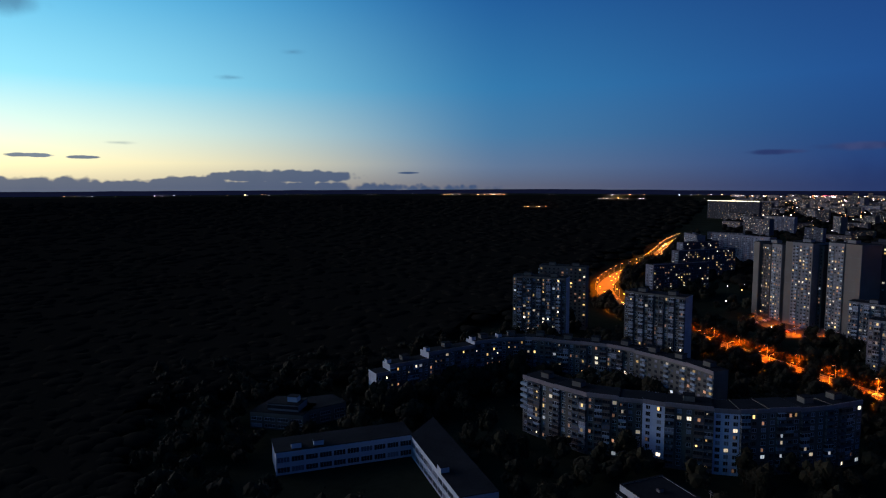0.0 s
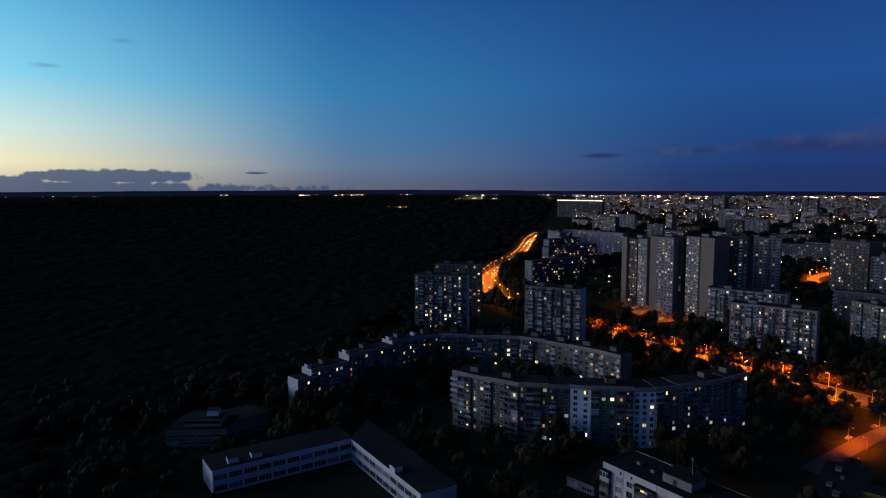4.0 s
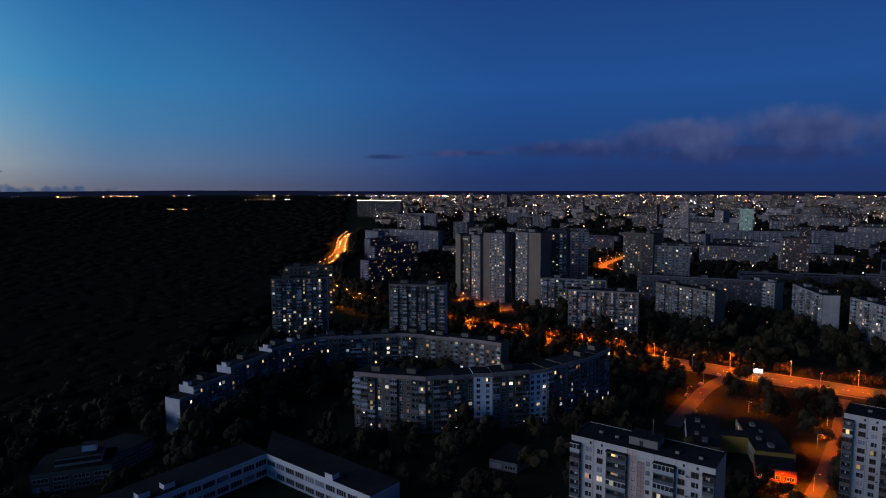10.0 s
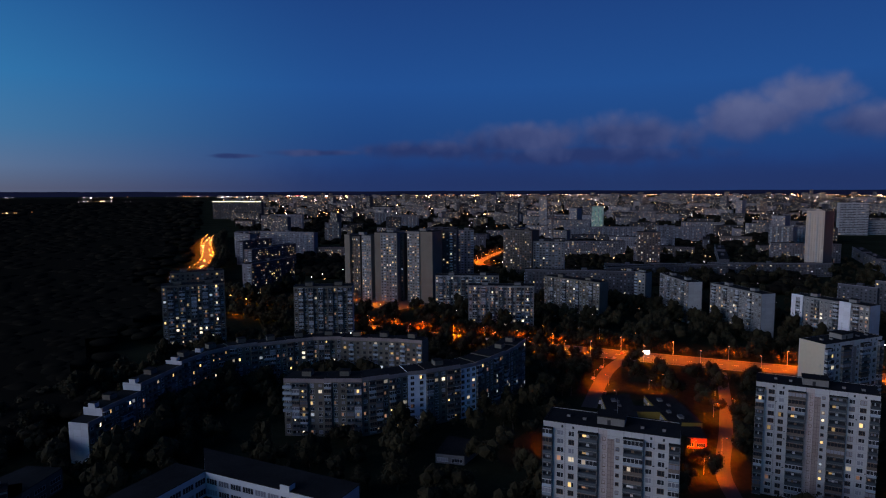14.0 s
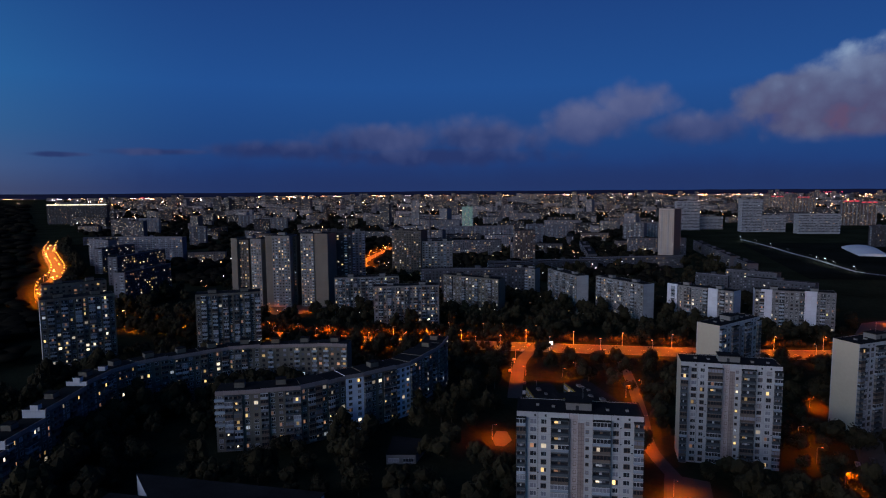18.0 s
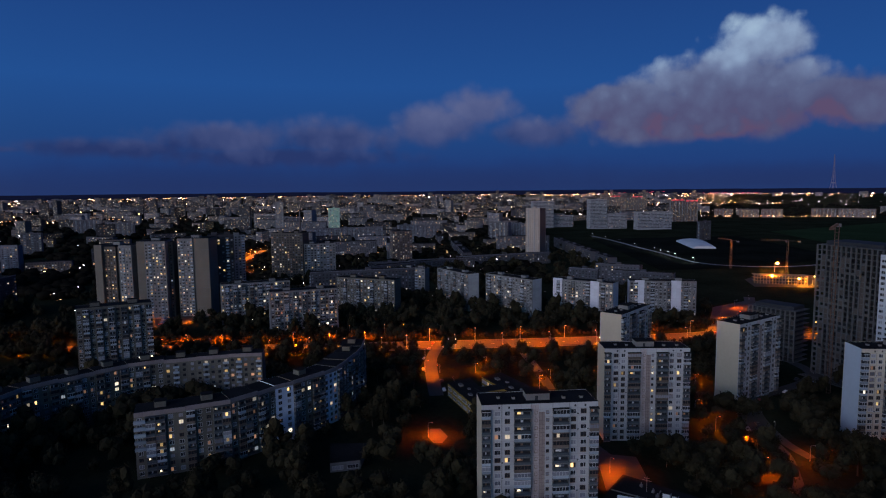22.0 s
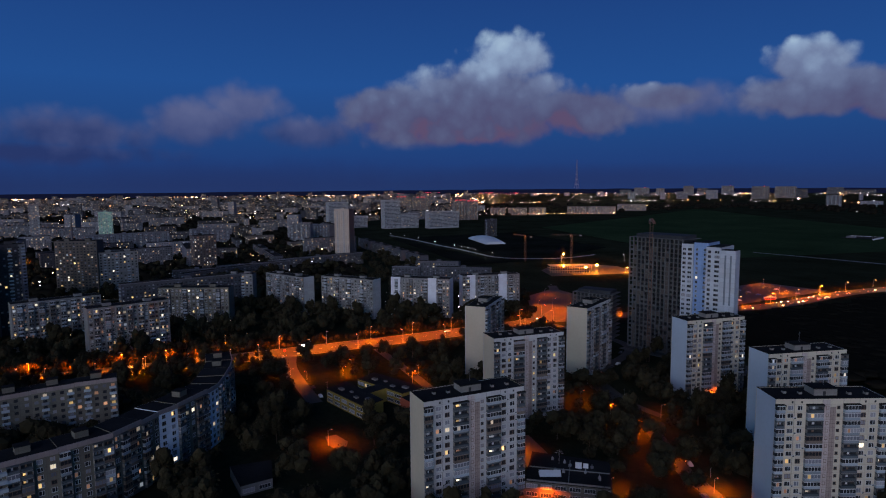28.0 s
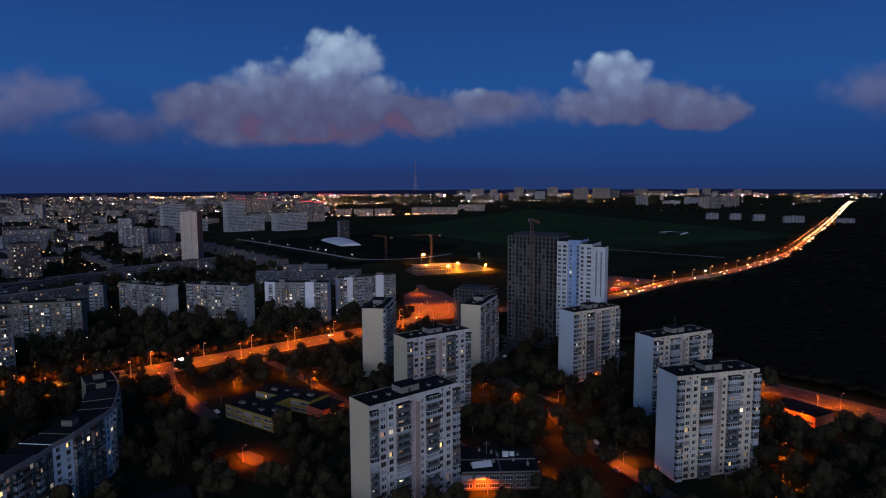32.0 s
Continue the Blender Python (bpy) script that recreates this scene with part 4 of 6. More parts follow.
LOWROOF = surface("pale_slate_roof", (0.26, 0.27, 0.29), vary=0.3, scale=0.6)
# ---- low buildings ----
def low_house(name, corners, h, label, wall, roof=None, windows=None, fh=3.2, lit=0.08, category="building", tall=1.5):
    """A flat-roofed house on a four-cornered plan: front-left, front-right, back-right, back-left as seen from outside the front."""
    l, r = corners[0], corners[1]
    m, w = placed(l, r)
    inv = m.inverted()
    q = [inv @ Vector((*c, 0)) for c in corners]
    b = thing(name, m, label, category)
    for i in range(4):
        a, c = q[i], q[(i + 1) % 4]
        n = Vector((-(c - a).y, (c - a).x, 0)).normalized() * 0.3
        v = [(p.x, p.y, z) for z in (-1, h) for p in (a, c, c + n, a + n)]
        child("wall", poly_mesh("wall", v, [(0, 3, 2, 1), (4, 5, 6, 7), (0, 1, 5, 4), (1, 2, 6, 5), (2, 3, 7, 6), (3, 0, 4, 7)], [wall]), b)
        if windows and i in windows:
            mm, ww = placed((a.x, a.y), (c.x, c.y))
            for f in range(int(h / fh)):
                k = max(1, int(ww / windows[i]))
                for j in range(k):
                    child("window", window_mesh(windows[i] * 0.86, tall, pick_lit(lit), FRAME_WHITE, 3), b, mm @ pose(-ww / 2 + (j + 0.5) * ww / k, 0, f * fh + 1.0))
    c = sum(q, Vector()) / 4
    over = [c + (p - c) * 1.012 for p in q]
    child("roof", poly_mesh("roof", [(p.x, p.y, z) for z in (h, h + 0.25) for p in over], list(BOX_FACES), [roof or ROOFING]), b)
    return b


school = low_house("school", [(24, 249), (80.5, 246.5), (81, 262), (24, 264)], 9.5, "white two-storey school wing with ribbon windows", SCHOOL_WHITE, windows={0: 5.5}, category="school", fh=4.2, lit=0.0, tall=2.1)
school_2 = low_house("school", [(80, 246), (78.5, 189), (93, 188), (96, 262)], 9.5, "white school wing with ribbon windows and a flat dark roof", SCHOOL_WHITE, windows={0: 5.5}, category="school", fh=4.2, lit=0.0, tall=2.1)
for ob, x, y in ((school, -20, 3), (school, -11, 3), (school_2, 8, 1.0)):
    child("roof_hut", boxes_mesh("roof_hut", [(-2, 2, -1.2, 2.2, 0, 2.8, 0), (-2.2, 2.2, -1.4, 2.4, 2.8, 3.0, 1)], [SCHOOL_WHITE, ROOFING], "roof_hut"), ob, pose(x, y, 9.0))
tiers = low_house("stepped_house", [(18, 306), (41, 291), (50, 304), (30, 321)], 8, "low stepped grey building among dark trees", PANEL_TILE, windows={0: 6}, lit=0.0)
low_house("stepped_house", [(42, 296), (64, 302), (60, 316), (40, 316)], 8, "low grey building beside the stepped one", PANEL_TILE, windows={0: 6}, lit=0.0)
child("upper_storey", boxes_mesh("upper_storey", [(-6, 10, 3, 13, 8.2, 11.6, 0), (-6.3, 10.3, 2.7, 13.3, 11.6, 11.9, 1), (-6, 10, 2.96, 3, 9.3, 10.8, 2)], [PANEL_GREY, ROOFING, GLASS]), tiers)
child("roof_hut", boxes_mesh("roof_hut", [(3, 8, 6, 10, 11.9, 14.4, 0), (2.8, 8.2, 5.8, 10.2, 14.4, 14.6, 1)], [SCHOOL_WHITE, ROOFING]), tiers)
low_house("shed", [(138, 178), (140, 166), (156, 164), (157, 180)], 4, "low grey shed with a pale wall among dark trees", PANEL_GREY, windows={0: 5}, lit=0.0)
wings = []
wings.append(low_house("kindergarten", [(226, 124), (192, 114), (197, 102), (234, 111)], 7, "yellow flat-roofed kindergarten wing with a dark roof", YELLOW_WALL, windows={0: 6}, lit=0.05))
wings.append(low_house("kindergarten", [(236, 104), (202, 90), (207, 76), (243, 92)], 7, "yellow flat-roofed kindergarten wing", YELLOW_WALL, windows={0: 6}, lit=0.05))
low_house("kindergarten", [(216, 110), (209, 107), (214, 93), (221, 97)], 7.2, "yellow passage between the kindergarten wings", YELLOW_WALL)
for x, y, s in ((-11, 5, 1.2), (-4, 7, 0.8), (5, 4, 1.0), (12, 7, 1.3)):
    for wing in wings:
        child("roof_hatch", boxes_mesh("roof_hatch", [(-1.3, 1.3, -0.8, 0.8, 0, 0.7, 0), (-1.4, 1.4, -0.9, 0.9, 0.7, 0.8, 1)], [CONCRETE, RAW], "roof_hatch"), wing, pose(x + wings.index(wing) * 1.5, y, 7.2) @ Matrix.Scale(s, 4))
low_house("garage_house", [(191, 88), (194, 74), (208, 77), (205, 91)], 5, "low red house lit by a street lamp", RED_WALL, windows={0: 4})
pavilion = low_house("pavilion", [(93, 82), (74, 57), (92, 44), (113, 66)], 6.5, "low grey pavilion with a cluttered dark roof", PANEL_TILE, windows={0: 4.5}, lit=0.0)
for x, y, s in ((3.5, 15, 1.0), (6.2, 15.5, 0.8)):
    child("roof_hut", boxes_mesh("roof_hut", [(-1.2, 1.2, -1, 1, 0, 2.6, 0), (-1.3, 1.3, -1.1, 1.1, 2.6, 2.7, 1)], [SCHOOL_WHITE, ROOFING], "pavilion_hut"), pavilion, pose(x, y, 6.7) @ Matrix.Scale(s, 4))
child("skylight", poly_mesh("skylight", [(-4, -2.2, 0), (4, -2.2, 0), (4, 2.2, 0), (-4, 2.2, 0), (-4, 0, 1.7), (4, 0, 1.7)], [(0, 1, 5, 4), (2, 3, 4, 5), (1, 2, 5), (3, 0, 4)], [SCHOOL_WHITE]), pavilion, pose(-7, 7, 6.75, 0, 0, 12))
child("roof_curb", boxes_mesh("roof_curb", [(-15, 15, 0.1, 0.5, 0, 0.5, 0), (-15, 15, 11.5, 11.8, 0, 0.35, 0), (0, 0.3, 0.5, 20, 0, 0.35, 0)], [CONCRETE]), pavilion, pose(0, 0, 6.75))
child("aerial", boxes_mesh("aerial", [(-0.06, 0.06, -0.06, 0.06, 0, 5.5, 0), (-1.6, 1.6, -0.04, 0.04, 4.2, 4.3, 0), (-1.0, 1.0, -0.04, 0.04, 5.0, 5.1, 0)], [STEEL]), pavilion, pose(-4, 17, 6.75))
for i in range(9):
    child("roof_vent", boxes_mesh("roof_vent", [(-0.5, 0.5, -0.4, 0.4, 0, 0.9, 0), (-0.1, 0.1, -0.1, 0.1, 0.9, 1.6, 0)], [STEEL], "roof_vent"), pavilion, pose(rng.uniform(-12, 12), rng.uniform(3, 20), 6.7, 0, 0, rng.uniform(0, 90)))
low_house("market_hall", [(54, -92), (32, -89), (29, -104), (51, -108)], 5, "low red market hall with a bright shop front", RED_WALL, windows={0: 5}, lit=0.6)

# ---- recognisable blocks further off ----
def far_place(l, r):
    """Both ends of a far front, drawn in onto the rising land, with the scale."""
    cx, cy = (l[0] + r[0]) / 2, (l[1] + r[1]) / 2
    px, py, k = drawn_in(cx, cy)
    return (px + (l[0] - cx) * k, py + (l[1] - cy) * k), (px + (r[0] - cx) * k, py + (r[1] - cy) * k), k, land(px, py)


def far_named(l, r, top, label, wall, ends, lit, name="apartment_block", depth=13.0, category="apartment building", fh=2.9, step=3.3, win=(1.3, 1.3), group="blocks of the far quarter"):
    m, w = placed(l, r)
    q, p, k, z = far_place(l, r)
    m = placed(q, p, z)[0] @ Matrix.Scale(k, 4)
    b = thing(name, m, label, category, group)
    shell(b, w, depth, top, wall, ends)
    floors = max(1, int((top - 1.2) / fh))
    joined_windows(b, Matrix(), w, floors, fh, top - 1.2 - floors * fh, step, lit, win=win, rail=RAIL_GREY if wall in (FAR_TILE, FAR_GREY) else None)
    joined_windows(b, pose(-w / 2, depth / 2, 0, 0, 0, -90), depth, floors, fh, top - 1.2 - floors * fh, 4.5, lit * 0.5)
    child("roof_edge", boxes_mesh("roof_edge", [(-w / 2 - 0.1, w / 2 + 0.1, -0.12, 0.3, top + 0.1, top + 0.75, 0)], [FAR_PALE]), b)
    child("lift_house", boxes_mesh("lift_house", [(-2.5, 2.5, 4, 8, top - 0.7, top + 2.2, 0)], [wall]), b)
    return b


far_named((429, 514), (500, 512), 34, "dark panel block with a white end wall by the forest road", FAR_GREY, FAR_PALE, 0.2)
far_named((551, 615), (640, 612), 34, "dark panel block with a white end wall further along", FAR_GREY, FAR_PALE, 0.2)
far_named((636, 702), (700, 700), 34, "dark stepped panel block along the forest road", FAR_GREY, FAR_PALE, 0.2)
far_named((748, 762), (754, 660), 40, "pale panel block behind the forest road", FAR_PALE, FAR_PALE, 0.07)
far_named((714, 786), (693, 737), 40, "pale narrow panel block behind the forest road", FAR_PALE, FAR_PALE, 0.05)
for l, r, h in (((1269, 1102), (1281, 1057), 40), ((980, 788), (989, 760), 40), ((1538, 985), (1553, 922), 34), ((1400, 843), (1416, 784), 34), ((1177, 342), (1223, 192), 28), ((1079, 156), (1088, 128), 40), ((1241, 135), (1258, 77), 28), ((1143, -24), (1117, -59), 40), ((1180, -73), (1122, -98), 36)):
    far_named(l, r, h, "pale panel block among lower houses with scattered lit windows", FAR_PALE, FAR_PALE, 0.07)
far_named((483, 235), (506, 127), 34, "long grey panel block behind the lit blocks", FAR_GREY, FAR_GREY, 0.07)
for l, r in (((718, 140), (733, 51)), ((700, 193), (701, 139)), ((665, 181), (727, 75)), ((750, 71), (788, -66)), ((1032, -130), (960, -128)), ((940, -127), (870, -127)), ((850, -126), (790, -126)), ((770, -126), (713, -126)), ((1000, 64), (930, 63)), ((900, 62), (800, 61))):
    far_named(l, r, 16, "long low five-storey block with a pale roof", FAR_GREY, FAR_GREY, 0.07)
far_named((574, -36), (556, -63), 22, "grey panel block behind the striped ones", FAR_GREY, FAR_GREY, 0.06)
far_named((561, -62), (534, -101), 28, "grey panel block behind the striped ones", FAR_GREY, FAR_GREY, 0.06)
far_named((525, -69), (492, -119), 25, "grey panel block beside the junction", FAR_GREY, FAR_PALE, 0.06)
# the green light on this tower is put into its wall colour
far_named((1393, 325), (1398, 299), 62, "pale green lit tower far off", surface("green_tiles", (0.35, 0.62, 0.50), vary=0.2), FAR_PALE, 0.25)
far_named((1371, 444), (1373, 427), 78, "slim white tower far off", FAR_PALE, FAR_PALE, 0.2)
far_named((878, -47), (862, -66), 77, "tall pale beige tower above low houses", surface("beige_tower", (0.50, 0.42, 0.36), vary=0.15, joint=(3.0, 3.0)), FAR_BEIGE, 0.05, depth=20)
OFFICE = surface("office_white_bands", (0.32, 0.33, 0.36), vary=0.15, joint=(40.0, 3.4), joint_dark=0.35)
for l, r, h in (((1502, -190), (1505, -244), 70), ((1531, -250), (1534, -304), 31), ((1448, -324), (1451, -368), 75), ((1449, -370), (1452, -420), 38), ((1399, -429), (1405, -516), 44)):
    far_named(l, r, h, "grey white office block with bands of dark windows", OFFICE, OFFICE, 0.015, "office_block", 26, "office building", 3.6, 3.0, (2.7, 1.6), "office blocks")
far_named((1102, -447), (1104, -465), 38, "dim glass office block behind the tents", FAR_TILE, FAR_TILE, 0.02, "office_block", 20, "office building", group="office blocks")
RED_SIGN = boxes_mesh("roof_light", [(-5, 5, -0.6, 0.3, 0, 1.6, 0)], [lamp_mat("red_roof_string", (1.0, 0.06, 0.10), 1.6)])
for l, r, h in (((2213, -610), (2214, -690), 65), ((2213, -695), (2214, -773), 62), ((1693, -639), (1696, -680), 63), ((1694, -684), (1697, -723), 60)):
    b = far_named(l, r, h, "tall lit apartment house with red roof lights behind the offices", FAR_BEIGE, FAR_BEIGE, 0.3)
    for k in (-1, 0, 1):
        child("roof_light", RED_SIGN, b, pose(k * 14, 0, h))
for l, r in (((951, -1692), (926, -1720)), ((887, -1721), (865, -1747)), ((808, -1708), (786, -1734)), ((711, -1686), (673, -1730)), ((562, -1655), (531, -1691))):
    far_named(l, r, 19, "dim pale block beyond the meadow", FAR_PALE, FAR_GREY, 0.03)
for l, r in (((1905, -880), (1880, -930)), ((1878, -940), (1850, -1000)), ((1850, -1010), (1825, -1065)), ((1858, -1182), (1814, -1238)), ((1812, -1240), (1750, -1319)), ((1960, -1500), (1889, -1587))):
    far_named(l, r, 27, "low apartment row with warm lamps at its foot", FAR_BEIGE, FAR_BEIGE, 0.2)
def skyline_block(x, y, w, h, label, wall, ends, lit):
    """A tall block far off, its front turned to the old quarter."""
    t = Vector((y - MID[1], MID[0] - x, 0)).normalized() * (w / 2)
    return far_named((x - t.x, y - t.y), (x + t.x, y + t.y), h, label, wall, ends, lit, depth=16, step=4.6, win=(1.6, 1.4), group="blocks of the far skyline")


for s in ((3320, -2734, 46, 51), (3177, -2878, 32, 47), (3164, -3037, 71, 49), (3102, -3248, 76, 59), (1724, -2494, 59, 54), (2314, -3610, 22, 38), (1683, -2691, 85, 25), (1642, -2816, 74, 40)):
    skyline_block(*s, "pale apartment block standing alone behind the fields", FAR_PALE, FAR_GREY, 0.05)
for s in ((5348, -4378, 118, 45), (4564, -4684, 95, 57), (2918, -3908, 73, 61), (1362, -2518, 56, 51), (3860, -5657, 140, 62), (3702, -5776, 256, 39), (3256, -6110, 64, 38)):
    skyline_block(*s, "grey apartment block in the hazy skyline", FAR_GREY, FAR_GREY, 0.05)
for s in ((4280, -3880, 69, 60), (2919, -3741, 130, 79), (1392, -2481, 39, 52), (3076, -5598, 75, 59), (3162, -6612, 80, 50)):
    skyline_block(*s, "beige apartment block with a few lit stair windows", FAR_BEIGE, FAR_BEIGE, 0.07)
for s in ((4617, -3964, 138, 64), (3977, -3912, 82, 81), (4103, -4516, 104, 77), (2822, -3377, 105, 83), (1377, -2690, 80, 53), (3432, -5978, 115, 66), (3188, -6446, 81, 57)):
    b = skyline_block(*s, "tall apartment block with red lights along its roof", FAR_BEIGE, FAR_GREY, 0.05)
    child("roof_light", RED_SIGN, b, pose(s[2] * 0.2, 0, s[3] + 0.8))
hotel = far_named((1635, 1688), (1662, 1496), 60, "broad hotel at the forest edge with a lit roofline", FAR_TILE, FAR_TILE, 0.06)
bulb = boxes_mesh("roof_light", [(-4, 4, -0.8, 0.3, 60.6, 62.6, 0)], [lamp_mat("roof_string", (1.0, 0.86, 0.62), 3.0)])
for i in range(18):
    child("roof_light", bulb, hotel, pose(-92 + i * 10.8, 0, 0))

# long low house on the meadow: a white wall round a yard, a raised hall behind
meadow_house = thing("farm_house", pose(716, -1114, land(716, -1114), 0, 0, math.degrees(math.atan2(-16, -56)) + 180), "low white walled farm house alone on the meadow", "house")
child("wall", boxes_mesh("wall", [(-29, 29, -1, 0, 0, 2.6, 0)], [STRIPE_WHITE]), meadow_house)
child("wall", boxes_mesh("wall", [(-29, -28, 0.1, 64, 0, 2.6, 0)], [STRIPE_WHITE]), meadow_house)
child("roof", boxes_mesh("roof", [(-28, 29, 0, 62, 1.8, 2.2, 0)], [ROOFING]), meadow_house)
child("hall", boxes_mesh("hall", [(6, 20, 44, 56, 2.2, 5.6, 0)], [FAR_PALE]), meadow_house)

# ---- street lamps ----
def lamp_parts():
    v, f, seg = [], [], 8
    rings = [((0, 0, 0), 0.14), ((0, 0, 4), 0.11), ((0, 0, 8.2), 0.08), ((0, 0.35, 8.55), 0.06), ((0, 1.9, 8.75), 0.05)]
    for k, ((x, y, z), r) in enumerate(rings):
        for i in range(seg):
            a = 6.2832 * i / seg
            v.append((x + r * math.cos(a), y + (r * math.sin(a) if k < 3 else 0), z + (r * math.sin(a) if k > 2 else 0)))
    for k in range(len(rings) - 1):
        f += [(k * seg + i, k * seg + (i + 1) % seg, (k + 1) * seg + (i + 1) % seg, (k + 1) * seg + i) for i in range(seg)]
    pole = poly_mesh("pole", v, f, [STEEL])
    v, f = [], []
    for y, w, h in ((1.8, 0.06, 0.04), (1.95, 0.16, 0.1), (2.5, 0.19, 0.1), (2.75, 0.1, 0.04)):
        v += [(-w, y, 8.72), (w, y, 8.72), (w * 0.7, y, 8.72 + h), (-w * 0.7, y, 8.72 + h)]
    for k in range(3):
        f += [(4 * k + i, 4 * k + (i + 1) % 4, 4 * k + 4 + (i + 1) % 4, 4 * k + 4 + i) for i in range(4)]
    f += [(3, 2, 1, 0), (12, 13, 14, 15)]
    return pole, poly_mesh("lamp_head", v, f, [STEEL])


POLE, HEAD = lamp_parts()


def bowl(mat, key, r=0.36):
    if key in CACHE:
        return CACHE[key]
    bm = bmesh.new()
    bmesh.ops.create_icosphere(bm, subdivisions=1, radius=r)
    for q in bm.verts:
        q.co.z *= 0.28
    me = bpy.data.meshes.new("lamp_bowl")
    bm.to_mesh(me)
    bm.free()
    me.materials.append(mat)
    CACHE[key] = me
    return me


def disc(mat, key, r):
    """The downward opening of a lamp inside its steel reflector skirt."""
    if key in CACHE:
        return CACHE[key]
    v = [(r * k * math.cos(0.7854 * i), r * k * math.sin(0.7854 * i), z) for k, z in ((1.0, 0.0), (1.04, 0.36 * r), (1.2, -0.34 * r)) for i in range(8)]
    f = [tuple(range(7, -1, -1))] + [(8 + i, 8 + (i + 1) % 8, 16 + (i + 1) % 8, 16 + i) for i in range(8)]
    CACHE[key] = poly_mesh("burner", v, f, [mat, STEEL], [0] + [1] * 8)
    return CACHE[key]


def street_lamp(x, y, yaw, label, mat=None, key="sodium_bowl", r=0.46, scale=1.0, lens=None):
    o = thing("street_lamp", pose(x, y, land(x, y), 0, 0, yaw) @ Matrix.Scale(scale, 4), label, "street lamp", "street lamps")
    child("pole", POLE, o)
    head = child("lamp_head", HEAD, o)
    child("lens", bowl(lens or LENS, key + "_lens", r), head, pose(0, 2.3, 8.68))
    child("burner", disc(mat or SODIUM, key, r * 0.8), head, pose(0, 2.3, 8.68 - r * 0.34))
    return o


def lamp_row(points, step, off, start=0, end=10 ** 6, sides=(-1, 1), label="tall steel street lamp glowing orange beside the road", mat=None, key="sodium_bowl", scale=1.0, lens=None, r=0.46):
    for i, (q, d) in enumerate(along(points, step)):
        if not start <= i * step <= end:
            continue
        for side in sides:
            s = Vector((d.y, -d.x, 0)) * side
            p = q + s * off + d * (step * 0.25 * side)
            street_lamp(p.x, p.y, math.degrees(math.atan2(-s.y, -s.x)) - 90, label, mat, key, r, scale, lens)


lamp_row(BOULEVARD[:8], 34, 11.5, sides=(-1,), mat=SODIUM_DIM, key="sodium_dim_bowl", scale=1.15)
lamp_row(BOULEVARD[:8], 34, 11.5, end=285, sides=(1,), mat=SODIUM_DIM, key="sodium_dim_bowl", scale=1.15)
lamp_row(BOULEVARD[3:8], 26, 10.5, 60, 330, sides=(-1, 1), scale=1.0)
lamp_row(BOULEVARD[7:], 30, 10.0, 20, 1000, mat=SODIUM_WIDE, key="sodium_wide_bowl", lens=LENS_FAR, r=0.9)
lamp_row(HIGHWAY, 43, 13.0, 60, 720, sides=(-1,), mat=SODIUM_ROAD, key="sodium_weak_bowl", lens=LENS_FAR, r=0.75)
lamp_row(HIGHWAY, 58, 12.0, 720, 1900, sides=(-1, 1), mat=SODIUM_ROAD, key="sodium_long", lens=LENS_FAR, r=1.15)
lamp_row(SOUTH_ROAD, 52, 8.5, 110, sides=(1,), mat=SODIUM_DIM, key="sodium_dim_bowl")
for x, y, yaw in ((368, -92, 120), (402, -122, 120), (268, 126, 0), (270, 70, 200), (262, 37, 90), (235, -20, 150), (66, 16, 180), (187, 79, 240), (84, 76, 300), (150, -107, 60), (140, -68, 240), (65, 46, 60), (132, 41, 120), (268, 104, 150), (251, 61, 30)):
    street_lamp(x, y, yaw, "short steel yard lamp glowing orange", SODIUM_POOL, "sodium_yard", 0.4, 0.66)
for x, y, yaw in ((170, 137, 200), (189, 2, 180), (166, 3, 180), (143, 2, 200), (122, 6, 190), (132, -20, 160), (95, 14, 160), (128, 66, 120), (192, 68, 200), (168, 75, 200), (236, 71, 190), (272, 135, 180), (302, 134, 180), (446, -158, 130), (70, -121, 0), (42, -119, 0), (46, -86, 180), (37, -85, 180), (28, -44, 60), (17, -18, 40), (80, 53, 200), (278, 96, 40)):
    street_lamp(x, y, yaw, "steel street lamp throwing a pool of orange light", SODIUM_POOL, "sodium_pool", 0.36, 0.8)
for x, y in ((376, 148), (373, 122), (375, 163), (240, 50), (373, 190)):
    street_lamp(x, y, 90, "street lamp glowing orange inside the crown of a tree", SODIUM_DIM, "sodium_tree", 0.36, 0.9)
lamp_row(NORTH_STREET, 44, 7.5, 0, 420, mat=SODIUM_DIM, key="sodium_north", lens=LENS_FAR, r=0.7)
for x, y in ((425, 345), (440, 372), (470, 345), (448, 402), (438, 330)):
    street_lamp(x, y, 90, "parking lamp glowing orange at the towers' feet", scale=0.72)
LED_LENS = lamp_mat("lamp_lens_white", (0.95, 0.97, 0.9), 14.0)
for x, y in ((345, -300), (380, -345), (350, -385), (390, -410), (330, -420)):
    street_lamp(x, y, 60, "lamp glowing orange over the parking yard by the highway", scale=0.9)
street_lamp(310, -500, 200, "bright white lamp beside the highway", LED, "led_big", 0.9, 1.0, lamp_mat("lens_glare", (1.0, 0.98, 0.9), 60.0))
for x, y in ((1195, -254), (1137, -263), (1057, -264), (973, -263), (895, -267), (862, -264), (839, -266), (808, -264), (757, -267), (639, -425)):
    street_lamp(x, y, 0, "white lamp along the path by the building land", LED, "led_bowl", 0.8, lens=LED_LENS)
for x, y in ((246, 119), (136, 121), (186, -31), (164, -43), (165, -25), (178, -60), (76, 7), (32, -3), (34, -109), (28, -98), (27, -103), (233, 119), (241, 219), (560, 40), (505, 160)):
    street_lamp(x, y, 40, "small white yard lamp among the trees", LED, "led_small", 0.24, 0.5, LED_LENS)

